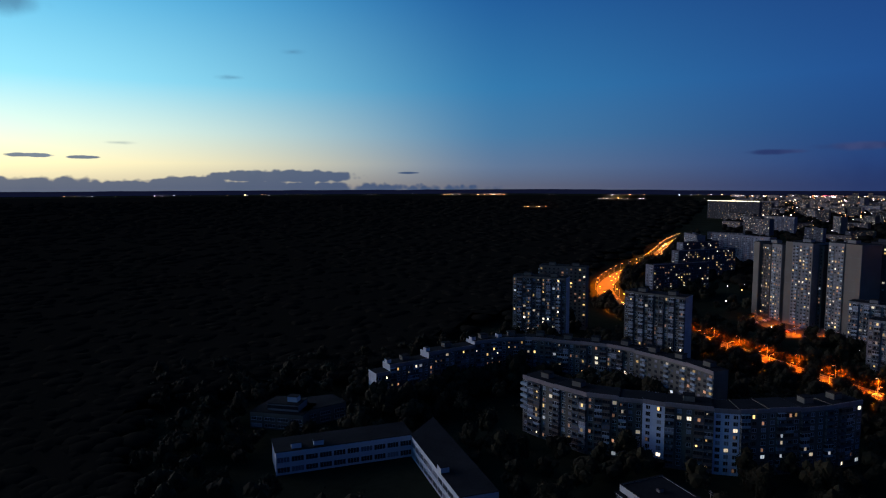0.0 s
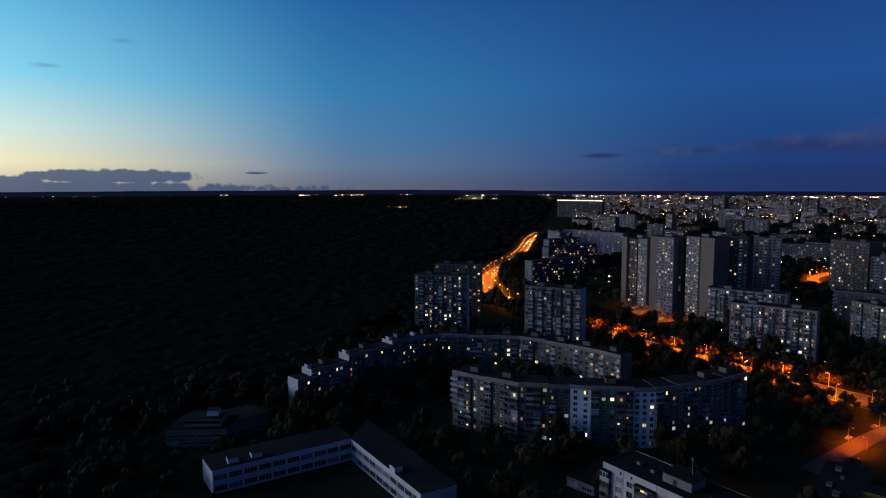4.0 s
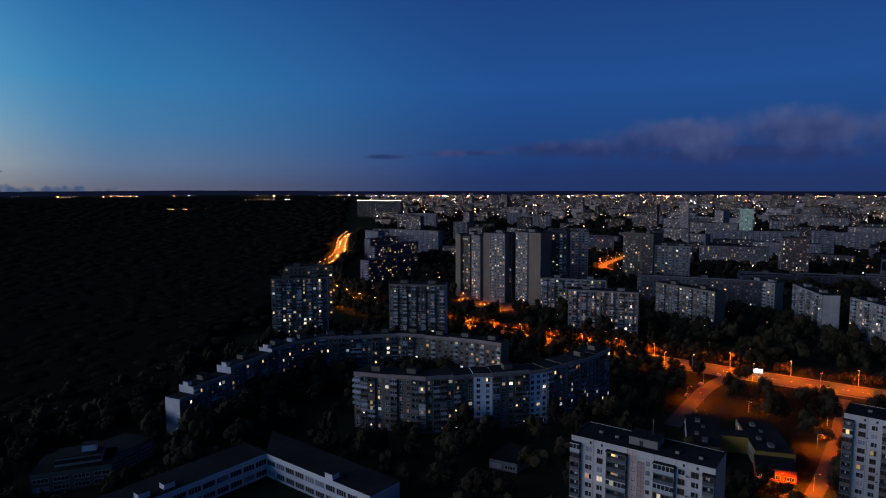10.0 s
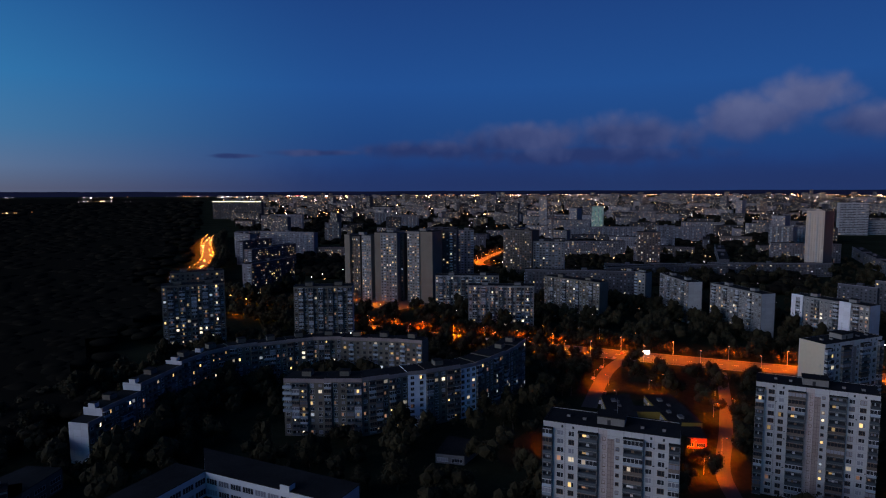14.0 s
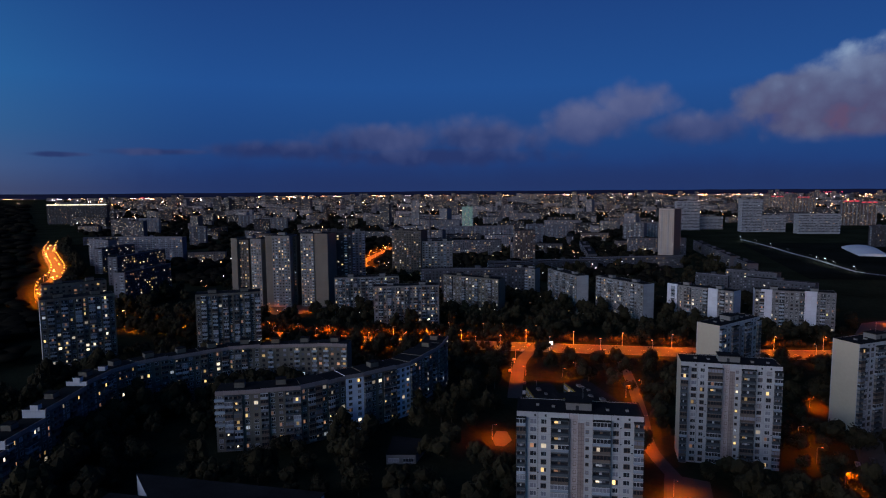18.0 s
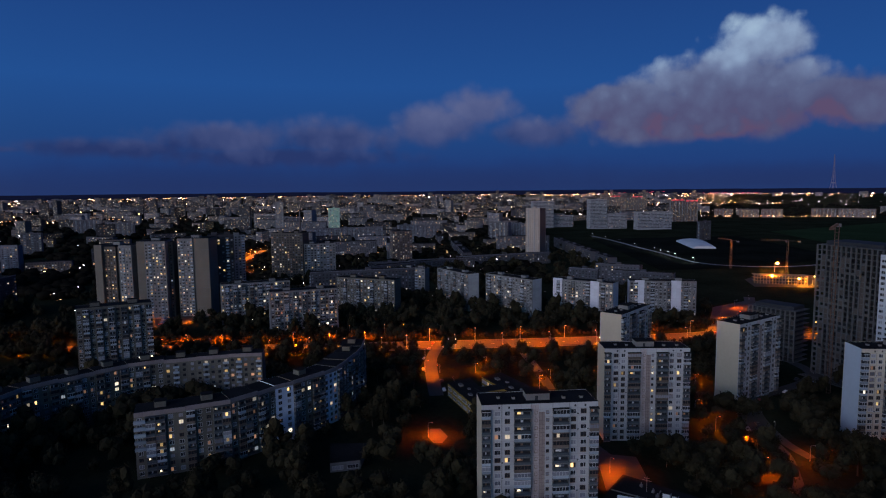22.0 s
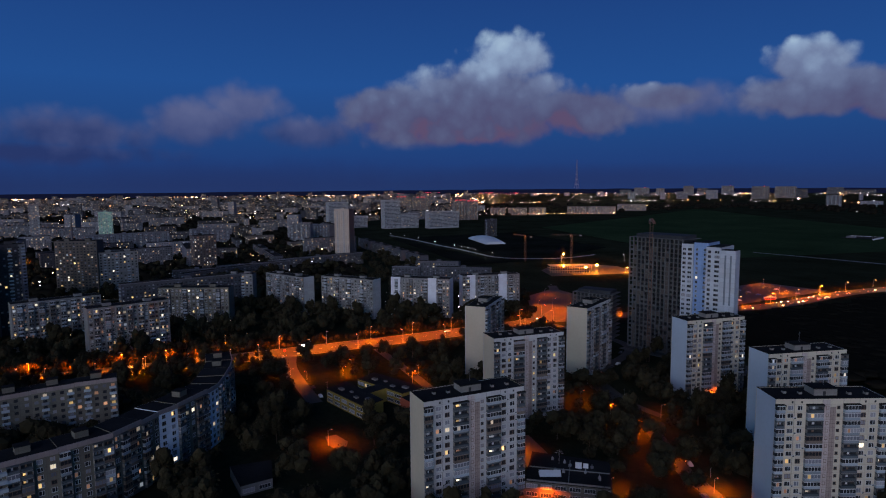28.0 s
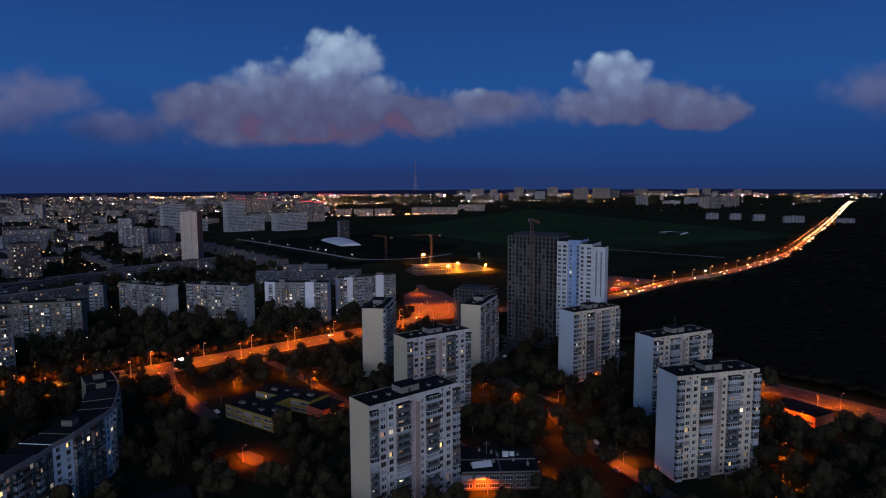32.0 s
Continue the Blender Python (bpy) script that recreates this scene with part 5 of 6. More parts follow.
# ---- building site ----
SITE_CONCRETE = surface("fresh_concrete", (0.20, 0.16, 0.12), vary=0.25, scale=0.8, bump=0.3)
raw_tower((574, -250), (556, -302), 10, 14, "low concrete frame of a new house under flood lamps", 3, SITE_CONCRETE, 0.2)
patch("ground_building_site", [(552, -238), (604, -256), (640, -300), (632, -350), (590, -372), (528, -352), (538, -296)], surface("bare_sand", (0.07, 0.055, 0.04), vary=0.3, scale=0.2), 0.5, "bare sandy ground of the building site")
for x, y, k in ((662, -328, 1.35), (579, -271, 0.95), (560, -310, 1.1), (549, -284, 1.05), (534, -338, 0.9)):
    street_lamp(x, y, 130, "flood lamp mast on the building site", FLOOD, "flood_bowl", 0.8, k, lamp_mat("flood_lens", (1.0, 0.26, 0.015), 15000.0, True))


def crane(x, y, h, yaw, reach, label):
    c = thing("tower_crane", pose(x, y, 0, 0, 0, yaw), label, "crane", "tower cranes")
    paint = surface("crane_red_paint", (0.09, 0.045, 0.03), rough=0.6, vary=0.3)
    s = 0.9
    bx = [(sx * s - 0.12, sx * s + 0.12, sy * s - 0.12, sy * s + 0.12, 0, h, 0) for sx in (-1, 1) for sy in (-1, 1)]
    z = 0
    while z < h:
        bx += [(-s, s, -s - 0.06, -s + 0.06, z, z + 0.12, 0), (-s, s, s - 0.06, s + 0.06, z, z + 0.12, 0), (-s - 0.06, -s + 0.06, -s, s, z, z + 0.12, 0), (s - 0.06, s + 0.06, -s, s, z, z + 0.12, 0)]
        z += 1.8
    child("mast", boxes_mesh("mast", bx, [paint]), c)
    bx = [(-14, reach, -0.6, -0.45, h, h + 0.15, 0), (-14, reach, 0.45, 0.6, h, h + 0.15, 0), (0, reach, -0.08, 0.08, h + 1.2, h + 1.35, 0)]
    bx += [(i * 2.0, i * 2.0 + 0.1, -0.6, 0.6, h, h + 1.3, 0) for i in range(int(reach / 2))]
    child("jib", boxes_mesh("jib", bx, [paint]), c)
    child("counterweight", boxes_mesh("counterweight", [(-14, -11, -0.9, 0.9, h - 1.5, h + 0.2, 0)], [CONCRETE]), c)
    child("cab", boxes_mesh("cab", [(0.9, 2.4, -1.8, -0.7, h - 2.2, h, 0), (0.9, 2.42, -1.82, -0.68, h - 1.5, h - 0.6, 1)], [paint, GLASS]), c)
    return c


crane(212, -84, 92, 140, 38, "tall thin red tower crane before the concrete high-rise")
crane(640, -330, 42, 60, 30, "red tower crane over the building site")
crane(700, -290, 38, 10, 28, "red tower crane over the building site")
def vault_tent(a, b, width, h, label):
    """A long white tent: a low vault that rises and falls along its length."""
    m, w = placed(a, b)
    t = thing("market_tent", m, label, "tent")
    v, f, n, k = [], [], 18, 9
    for i in range(n + 1):
        u = i / n
        top = h * (0.45 + 0.55 * math.sin(math.pi * u) ** 0.8)
        for j in range(k):
            c = math.pi * j / (k - 1)
            v.append(((u - 0.5) * w, width / 2 - width / 2 * math.cos(c), top * math.sin(c) ** 0.7))
    for i in range(n):
        f += [(i * k + j, i * k + j + 1, (i + 1) * k + j + 1, (i + 1) * k + j) for j in range(k - 1)]
    f += [tuple(range(k)), tuple(range((n + 1) * k - 1, n * k - 1, -1))]
    child("canvas", poly_mesh("canvas", v, f, [surface("tent_white", (0.55, 0.60, 0.67), vary=0.15)]), t)
    child("plinth", boxes_mesh("plinth", [(-w / 2 - 1, w / 2 + 1, -1, width + 1, 0, 0.6, 0)], [CONCRETE]), t)
    return t


vault_tent((1082, -384), (949, -355), 40, 11, "long low white vaulted tent on dark ground")
patch("ground_building_land", [(690, -190), (1160, -240), (1180, -560), (800, -520), (700, -330)], surface("stony_ground", (0.016, 0.018, 0.015), vary=0.6, scale=0.1, spec=0.0), 0.7, "dark stony building land with paths")
v, f = ribbon([(624, -676), (560, -690), (390, -718)], 5, 0.9)
tagged(new("road_field_track", poly_mesh("road_field_track", v, f, [LOWROOF])), "pale field track across the meadow", "road", kind="structure")
v, f = ribbon([(1230, -262), (1137, -268), (1057, -270), (973, -269), (895, -272), (808, -270), (757, -272), (720, -300), (700, -360), (716, -434)], 5, 1.2)
tagged(new("road_site_track", poly_mesh("road_site_track", v, f, [LOWROOF])), "pale lamp-lit track beside the building land", "road", kind="structure")

# television mast on the horizon
tx, ty = MID[0] + 4500 * math.sin(radians(125.5)), MID[1] + 4500 * math.cos(radians(125.5))
mast = thing("television_tower", pose(tx, ty, land(tx, ty)), "tall tapering lattice television tower on the horizon", "tower")
# the mauve of distance haze is mixed into the steel's colour
MAUVE = surface("hazy_steel", (0.28, 0.22, 0.29), vary=0.1)
for sx in (-1, 1):
    for sy in (-1, 1):
        v = []
        for z, o, r in ((0, 18, 0.8), (60, 8, 0.65), (130, 3.6, 0.55), (235, 0.5, 0.4)):
            v += [(sx * o - r, sy * o - r, z), (sx * o + r, sy * o - r, z), (sx * o + r, sy * o + r, z), (sx * o - r, sy * o + r, z)]
        child("leg", poly_mesh("leg", v, [(4 * k + i, 4 * k + (i + 1) % 4, 4 * k + 4 + (i + 1) % 4, 4 * k + 4 + i) for k in range(3) for i in range(4)], [MAUVE]), mast)
for z, o in ((60, 10), (95, 6), (130, 5), (180, 3)):
    child("platform", boxes_mesh("platform", [(-o, o, -o, o, z, z + 4, 0)], [MAUVE]), mast)

# kiosk at the junction, boiler-house chimney
k = thing("kiosk", pose(343, 112, 0, 0, 0, -70), "small street kiosk with a bright white front at the junction", "kiosk")
child("body", boxes_mesh("body", [(-2.5, 2.5, 0, 3, 0, 3, 0)], [CLAD_WHITE]), k)
child("shop_front", boxes_mesh("shop_front", [(-2.3, 2.3, -0.06, 0, 0.6, 2.6, 0)], [lamp_mat("kiosk_light", (1.0, 0.9, 0.7), 8.0, True)]), k)
child("roof", boxes_mesh("roof", [(-2.8, 2.8, -0.6, 3.2, 3, 3.2, 0)], [ROOFING]), k)
ch = thing("chimney", pose(1010, 330, 0), "thin pale boiler-house chimney far off", "chimney")
for i in range(6):
    r0, r1 = 2.6 - i * 0.25, 2.6 - (i + 1) * 0.25
    v = [((r0 if j < 10 else r1) * math.cos(0.6283 * j), (r0 if j < 10 else r1) * math.sin(0.6283 * j), (i if j < 10 else i + 1) * 12.0) for j in range(20)]
    child("band", poly_mesh("band", v, [(j, (j + 1) % 10, 10 + (j + 1) % 10, 10 + j) for j in range(10)], [FAR_PALE if i % 2 else FAR_BEIGE]), ch)

# ---- cars ----
CAR_PAINTS = [surface("car_paint_" + n, c, rough=0.3, vary=0.08, spec=0.5) for n, c in (("white", (0.6, 0.6, 0.6)), ("grey", (0.2, 0.21, 0.22)), ("black", (0.02, 0.02, 0.025)), ("red", (0.3, 0.03, 0.02)), ("blue", (0.04, 0.08, 0.2)))]
RUBBER = surface("tyre_rubber", (0.02, 0.02, 0.02), vary=0.2)
HEADLIGHT = lamp_mat("headlight", (1.0, 0.93, 0.8), 120.0)
TAIL = lamp_mat("tail_light", (1.0, 0.03, 0.02), 10.0)


def car_body(mat):
    key = ("car", mat.name)
    if key in CACHE:
        return CACHE[key]
    prof = [(-2.15, 0.3), (-2.2, 0.75), (-1.9, 0.95), (-1.2, 1.0), (-0.75, 1.42), (0.75, 1.45), (1.45, 1.0), (2.1, 0.9), (2.2, 0.55), (2.1, 0.3)]
    v, n = [], len(prof)
    for s in (-1, 1):
        for x, z in prof:
            v.append((x, s * (0.85 if z < 1.1 else 0.66), z))
    f = [tuple(range(n)), tuple(range(2 * n - 1, n - 1, -1))] + [(i, n + i, n + (i + 1) % n, (i + 1) % n) for i in range(n)]
    CACHE[key] = poly_mesh("body", v, f, [mat])
    return CACHE[key]


def wheel_mesh():
    if "wheel" in CACHE:
        return CACHE["wheel"]
    v = [(0.31 * math.cos(0.6283 * j), y, 0.31 + 0.31 * math.sin(0.6283 * j)) for y in (-0.1, 0.1) for j in range(10)]
    f = [(j, (j + 1) % 10, 10 + (j + 1) % 10, 10 + j) for j in range(10)] + [tuple(range(9, -1, -1)), tuple(range(10, 20))]
    CACHE["wheel"] = poly_mesh("wheel", v, f, [RUBBER])
    return CACHE["wheel"]


def car(x, y, yaw, lit=False):
    mat = rng.choice(CAR_PAINTS)
    colour = mat.name.split("_")[2]
    c = thing("car", pose(x, y, land(x, y) + 0.12, 0, 0, yaw), colour + (" car driving with its headlights on" if lit else " car parked beside the yard road"), "car", "cars")
    child("body", car_body(mat), c)
    child("windows", boxes_mesh("windows", [(-0.7, 0.75, -0.74, 0.74, 1.05, 1.35, 0)], [GLASS], "car_glass"), c).name = "window_band"
    for wx in (-1.35, 1.35):
        for wy in (-0.78, 0.78):
            child("wheel", wheel_mesh(), c, pose(wx, wy, 0))
    if lit:
        child("headlight", boxes_mesh("headlight", [(2.12, 2.26, -0.75, -0.4, 0.6, 0.8, 0)], [HEADLIGHT], "hl1"), c)
        child("headlight", boxes_mesh("headlight", [(2.12, 2.26, 0.4, 0.75, 0.6, 0.8, 0)], [HEADLIGHT], "hl2"), c)
        child("tail_light", boxes_mesh("tail_light", [(-2.26, -2.15, -0.8, -0.45, 0.7, 0.9, 0)], [TAIL], "tl1"), c)
        child("tail_light", boxes_mesh("tail_light", [(-2.26, -2.15, 0.45, 0.8, 0.7, 0.9, 0)], [TAIL], "tl2"), c)


for pts, off, step, p, lit in ((YARD_STREET, 4.4, 9, 0.4, False), (YARD_BRANCH, 3.9, 9, 0.35, False), (SIDE_STREET, 4.9, 8, 0.35, False), (BOULEVARD[1:7], 4.5, 45, 0.6, True), (HIGHWAY[:6], 4.5, 60, 0.5, True)):
    for q, d in along(pts, step):
        for side in (-1, 1):
            if rng.random() < p * 0.5:
                e = q + Vector((d.y, -d.x, 0)) * side * off
                car(e.x, e.y, math.degrees(math.atan2(d.y, d.x)) + (0 if side > 0 else 180), lit)
for i in range(12):
    car(336 + (i % 4) * 14, -310 - (i // 4) * 34 - i * 2, 20 + 15 * (i % 3))
bus = thing("bus", pose(326, -340, 0.2, 0, 0, 70), "long red and white bus parked in the lit yard", "bus")
child("body", boxes_mesh("body", [(-6, 6, -1.25, 1.25, 0.4, 1.5, 0), (-6, 6, -1.2, 1.2, 1.5, 3.1, 1), (-4, 2, -0.8, 0.8, 3.1, 3.35, 1)], [CAR_PAINTS[3], CLAD_WHITE]), bus)
child("window_band", boxes_mesh("window_band", [(-5.7, 5.7, -1.23, 1.23, 1.6, 2.6, 0)], [GLASS]), bus)
for wx in (-3.6, 3.4):
    for wy in (-1.1, 1.1):
        child("wheel", wheel_mesh(), bus, pose(wx, wy, 0) @ Matrix.Scale(1.5, 4))
for i in range(14):
    car(424 + (i % 7) * 6.0, 352 + (i // 7) * 22 + i * 1.5, 75)

# ---- trees ----
def crown_mesh(seed, h, r, leaves, lobes_n=8, leaf=(0.35, 0.8), slim=1.0):
    """A crown of several ragged clumps, each a dark lumpy core with loose leaf sprays round it."""
    g = np.random.default_rng(seed)
    bm = bmesh.new()
    bmesh.ops.create_icosphere(bm, subdivisions=1, radius=1.0)
    base = np.array([q.co[:] for q in bm.verts])
    tri = [tuple(q.index for q in p.verts) for p in bm.faces]
    bm.free()
    v, f = [], []
    lobes = []
    for i in range(lobes_n):
        a = 6.2832 * i / lobes_n + g.normal(0, 0.4)
        rad = r * g.uniform(0.15, 0.62)
        lobes.append((rad * math.cos(a), rad * math.sin(a), h * g.uniform(0.4, 0.82) * (1 if rad < r * 0.4 else 0.85), r * g.uniform(0.36, 0.56)))
    for cx, cy, cz, cr in lobes:
        n = len(v)
        k = base * (1 + g.normal(0, 0.15, (len(base), 1))) * cr * 0.8 * np.array((1, 1, slim)) + np.array((cx, cy, cz))
        v += [tuple(q) for q in k.tolist()]
        f += [tuple(n + i for i in t) for t in tri]
    for i in range(leaves):
        cx, cy, cz, cr = lobes[i % len(lobes)]
        d = g.normal(0, 1, 3)
        d /= np.linalg.norm(d)
        c = np.array((cx, cy, cz)) + d * cr * g.uniform(0.72, 1.22) * np.array((1, 1, slim))
        a = g.normal(0, 1, 3)
        a /= np.linalg.norm(a)
        b = np.cross(a, d + g.normal(0, 0.5, 3))
        b /= max(np.linalg.norm(b), 1e-3)
        s = g.uniform(*leaf)
        n = len(v)
        v += [tuple(c - a * s), tuple(c + b * s * 0.6), tuple(c + a * s), tuple(c - b * s * 0.6)]
        f.append((n, n + 1, n + 2, n + 3))
    return v, f


def trunk_mesh(seed, h):
    g = random.Random(seed)
    v, f = [], []

    def limb(p, q, r0, r1, seg=6):
        n = len(v)
        d = (q - p).normalized()
        s = d.orthogonal().normalized()
        t = d.cross(s)
        for c, r in ((p, r0), (q, r1)):
            for i in range(seg):
                a = 6.2832 * i / seg
                v.append(tuple(c + (s * math.cos(a) + t * math.sin(a)) * r))
        f.extend((n + i, n + (i + 1) % seg, n + seg + (i + 1) % seg, n + seg + i) for i in range(seg))

    top = Vector((g.uniform(-0.3, 0.3), g.uniform(-0.3, 0.3), h * 0.5))
    limb(Vector((0, 0, -0.5)), top, 0.26, 0.17)
    for i in range(5):
        a = i * 1.26 + g.random()
        limb(top * g.uniform(0.6, 1.0), Vector((math.cos(a) * h * 0.22, math.sin(a) * h * 0.22, h * g.uniform(0.6, 0.85))), 0.12, 0.03)
    return poly_mesh("trunk", v, f, [BARK])


SPECS = ((9, 4.6, 1100, 1.0), (12, 5.6, 1400, 1.0), (14, 5.0, 1400, 1.3), (8, 4.2, 950, 0.9), (15, 3.0, 1100, 1.9))
KINDS = [(trunk_mesh(i, h), poly_mesh("crown", *crown_mesh(i, h, r, n, 11, (0.22, 0.52), s), [LEAF])) for i, (h, r, n, s) in enumerate(SPECS)]
LIGHT = [crown_mesh(40 + i, h, r, 230, 8, (0.26, 0.55), s) for i, (h, r, n, s) in enumerate(SPECS[:4])]
SOLID = [(99, 102, 11, 24), (160, 40, 13, 24), (248, 16, 22, 22), (214, -38, 18, 24), (152, -71, 11, 22), (87, -54, 14, 23), (44, -8, 17, 22), (147, 172, 11, 10), (52, 222, 30, 24), (53, 256, 32, 11), (87, 224, 11, 40), (41, 306, 25, 18), (215, 100, 26, 26), (94, 63, 21, 20), (40, -97, 17, 14), (200, 81, 11, 11), (230, -115, 42, 22), (288, -82, 24, 18)]
LINES = [(KINDER_STREET, 3.2), (NORTH_STREET, 17), ([(340, -110), (400, -140), (460, -175)], 24), ([(128, 56), (128, 78)], 15), (BOULEVARD, 12.5), (HIGHWAY[:7], 14), (SIDE_STREET, 7.0), (YARD_STREET, 3.4), (YARD_BRANCH, 2.6), (SOUTH_ROAD, 18), (SITE_ROAD, 8)]
CURVES = [[(145, 256), (157, 222), (174, 210), (193, 190), (219, 180), (250, 177)], [(72, 304), (116, 325), (146, 331), (180, 323), (215, 290), (228, 256), (230, 223)]]
BLOCKS = [((364, 248), (379, 199)), ((418, 300), (436, 246)), ((443, 206), (420, 155)), ((510, 150), (500, 127)), ((502, 114), (453, 89)), ((457, 72), (412, 38)), ((424, 17), (389, -23)), ((402, -42), (391, -94)), ((212, 407), (240, 379)), ((256, 445), (284, 419)), ((256, 334), (274, 299)), ((462, 421), (454, 352)), ((461, 348), (486, 290)), ((429, 514), (500, 512)), ((483, 235), (506, 127)), ((525, -69), (492, -119)), ((665, 181), (727, 75)), ((622, 300), (618, 226))]
CELL = 2.0
USED = set()


def mark(x, y, w):
    n = int(w / CELL) + 1
    i0, j0 = int(x // CELL), int(y // CELL)
    for i in range(-n, n + 1):
        for j in range(-n, n + 1):
            if (i * i + j * j) * CELL * CELL <= w * w:
                USED.add((i0 + i, j0 + j))


for pts, w in LINES + [(c, 12.5) for c in CURVES] + [([(l[0] + 4, l[1] + 3), (r[0] + 4, r[1] + 3)], 12.0) for l, r in BLOCKS]:
    for q, d in along(pts, 4):
        mark(q.x, q.y, w)
for cx, cy, rx, ry in SOLID:
    for i in range(int(-rx), int(rx) + 1, 2):
        for j in range(int(-ry), int(ry) + 1, 2):
            USED.add((int((cx + i) // CELL), int((cy + j) // CELL)))
for q, d in along(BOULEVARD[1:4], 4):
    if -80 < q.y < 345:
        mark(q.x - 20, q.y, 13)
mark(175, 133, 12)
mark(162, 138, 9)
for x, y in ((430, 360), (450, 380), (465, 350), (450, 345), (470, 375), (412, 356), (420, 385), (404, 336)):
    mark(x, y, 22)


def is_free(x, y):
    return (int(x // CELL), int(y // CELL)) not in USED


def plant(x, y, k=None, scale=1.0):
    k = rng.choices(range(5), (4, 4, 3, 3, 1))[0] if k is None else k
    t = tagged(new("tree", KINDS[k][0]), "dark leafy tree with a broad uneven crown" if k < 4 else "slender dark poplar with a tall narrow crown", "tree", "trees between the blocks")
    t.matrix_world = pose(x, y, land(x, y), 0, 0, rng.uniform(0, 360)) @ Matrix.Scale(scale * rng.uniform(0.8, 1.2), 4)
    child("crown", KINDS[k][1], t)
    return t


def joined_trees(name, places, label, size=1.0, sizes=None):
    """Crowns past the ones that can be told apart, as one object."""
    vs, fs, n = [], [], 0
    for i, (x, y) in enumerate(places):
        v, f = LIGHT[rng.randrange(4)]
        a, s = rng.uniform(0, 6.28), sizes[i] if sizes else size * rng.uniform(0.75, 1.2)
        c, q = math.cos(a) * s, math.sin(a) * s
        z0 = land(x, y)
        vs += [(x + px * c - py * q, y + px * q + py * c, z0 + pz * s) for px, py, pz in v]
        fs += [tuple(n + i for i in p) for p in f]
        n += len(v)
    tagged(new(name, poly_mesh(name, vs, fs, [LEAF])), label, "trees", kind="stuff")


for x, y in ((128, -60), (133, -86), (118, -30)):
    plant(x, y, 4, 1.25)
for q, d in along(BOULEVARD[1:8], 11):
    for s in (-1, 1):
        e = q + Vector((d.y, -d.x, 0)) * s * rng.uniform(13, 18)
        shown = -85 < e.y < 345
        if rng.random() < (0.12 if shown else 0.7):
            plant(e.x, e.y, scale=0.8)
for x, y in ((373, 146), (370, 119), (372, 160), (237, 47), (370, 192)):
    plant(x, y, 3, 0.75)
for x, y in ((70, 303), (75, 299), (81, 303), (67, 309), (88, 302), (96, 305)):
    plant(x, y, 1, 0.85)
shrubs = []
for q, d in along(BOULEVARD[1:8], 3.6):
    far = Vector((d.y, -d.x, 0))
    shrubs += [(q + far * rng.uniform(13.5, 18.5), rng.uniform(0.3, 0.5)) for _ in range(2) if rng.random() < 0.75]
    if q.y > 140:
        shrubs += [(q + far * s * rng.uniform(9.5, 26 if s < 0 else 15), rng.uniform(0.35, 0.6)) for s in (-1, -1, -1, 1) if rng.random() < 0.8]
    elif q.y < -20:
        shrubs.append((q - far * rng.uniform(14, 20), rng.uniform(0.25, 0.4)))
joined_trees("shrubbery", [(p.x, p.y) for p, s in shrubs], "rounded shrubs along the boulevard lit orange by the lamps", sizes=[s for p, s in shrubs])
rest = []
for l, r in BLOCKS:
    if l[1] > 340 and 450 < l[0] < 480:
        continue
    for q, d in along([l, r], 5.5):
        for out in (9, 15):
            e = q + Vector((d.y, -d.x, 0)) * (out + rng.uniform(-2, 2))
            if rng.random() < 0.8:
                rest.append((e.x, e.y))
for q, d in along(BOULEVARD[7:], 7):
    for s in ((1,) if q.y > 492 else (-1, 1)):
        for out in (20, 27):
            e = q + Vector((d.y, -d.x, 0)) * s * (out + rng.uniform(-2, 3))
            rest.append((e.x, e.y))
for line in CURVES[1:]:
    for q, d in along(line, 6):
        for out in (9, 15):
            e = q + Vector((d.y, -d.x, 0)) * (out + 6 + rng.uniform(-2, 2))
            if rng.random() < 0.75:
                rest.append((e.x, e.y))
joined_trees("tree_row", rest, "tall dark trees in rows before the blocks and along the road", 1.25)
yard = []
for x0, x1, y0, y1, n in ((104, 146, 10, 52, 34), (110, 190, -75, -32, 40), (176, 232, 4, 58, 30), (20, 74, -76, -30, 30), (100, 140, 84, 125, 16), (-30, 60, 130, 230, 40)):
    for _ in range(n):
        x, y = rng.uniform(x0, x1), rng.uniform(y0, y1)
        if is_free(x, y):
            mark(x, y, 2.0)
            yard.append((x, y))
joined_trees("yard_trees", yard, "dark trees crowding the yards round the towers")
rest, count = [], 0
while count < 1350:
    x, y = rng.uniform(-30, 430), rng.uniform(-125, 400)
    if not is_free(x, y):
        continue
    count += 1
    mark(x, y, 2.3)
    if count <= 215:
        plant(x, y)
    else:
        rest.append((x, y))
joined_trees("tree_belt", rest, "dense dark trees filling the yards between the blocks")
rest, count = [], 0
while count < 750:
    x, y = rng.uniform(430, 1000), rng.uniform(-140, 480)
    if is_free(x, y) and not (x > 560 and rng.random() < 0.5):
        rest.append((x, y))
        count += 1
joined_trees("tree_belt", rest, "dark trees between the further blocks")


def in_city(x, y):
    """East of the boulevard, north of the meadow."""
    if y > 470 + (x - 420) * 0.93 or x < 430:
        return False
    if y < -120 and x < 1150 and y > -2600 - x:
        return False
    return not (y < -120 - (x - 1150) * 0.2 and x < 1790 and y > -1950)


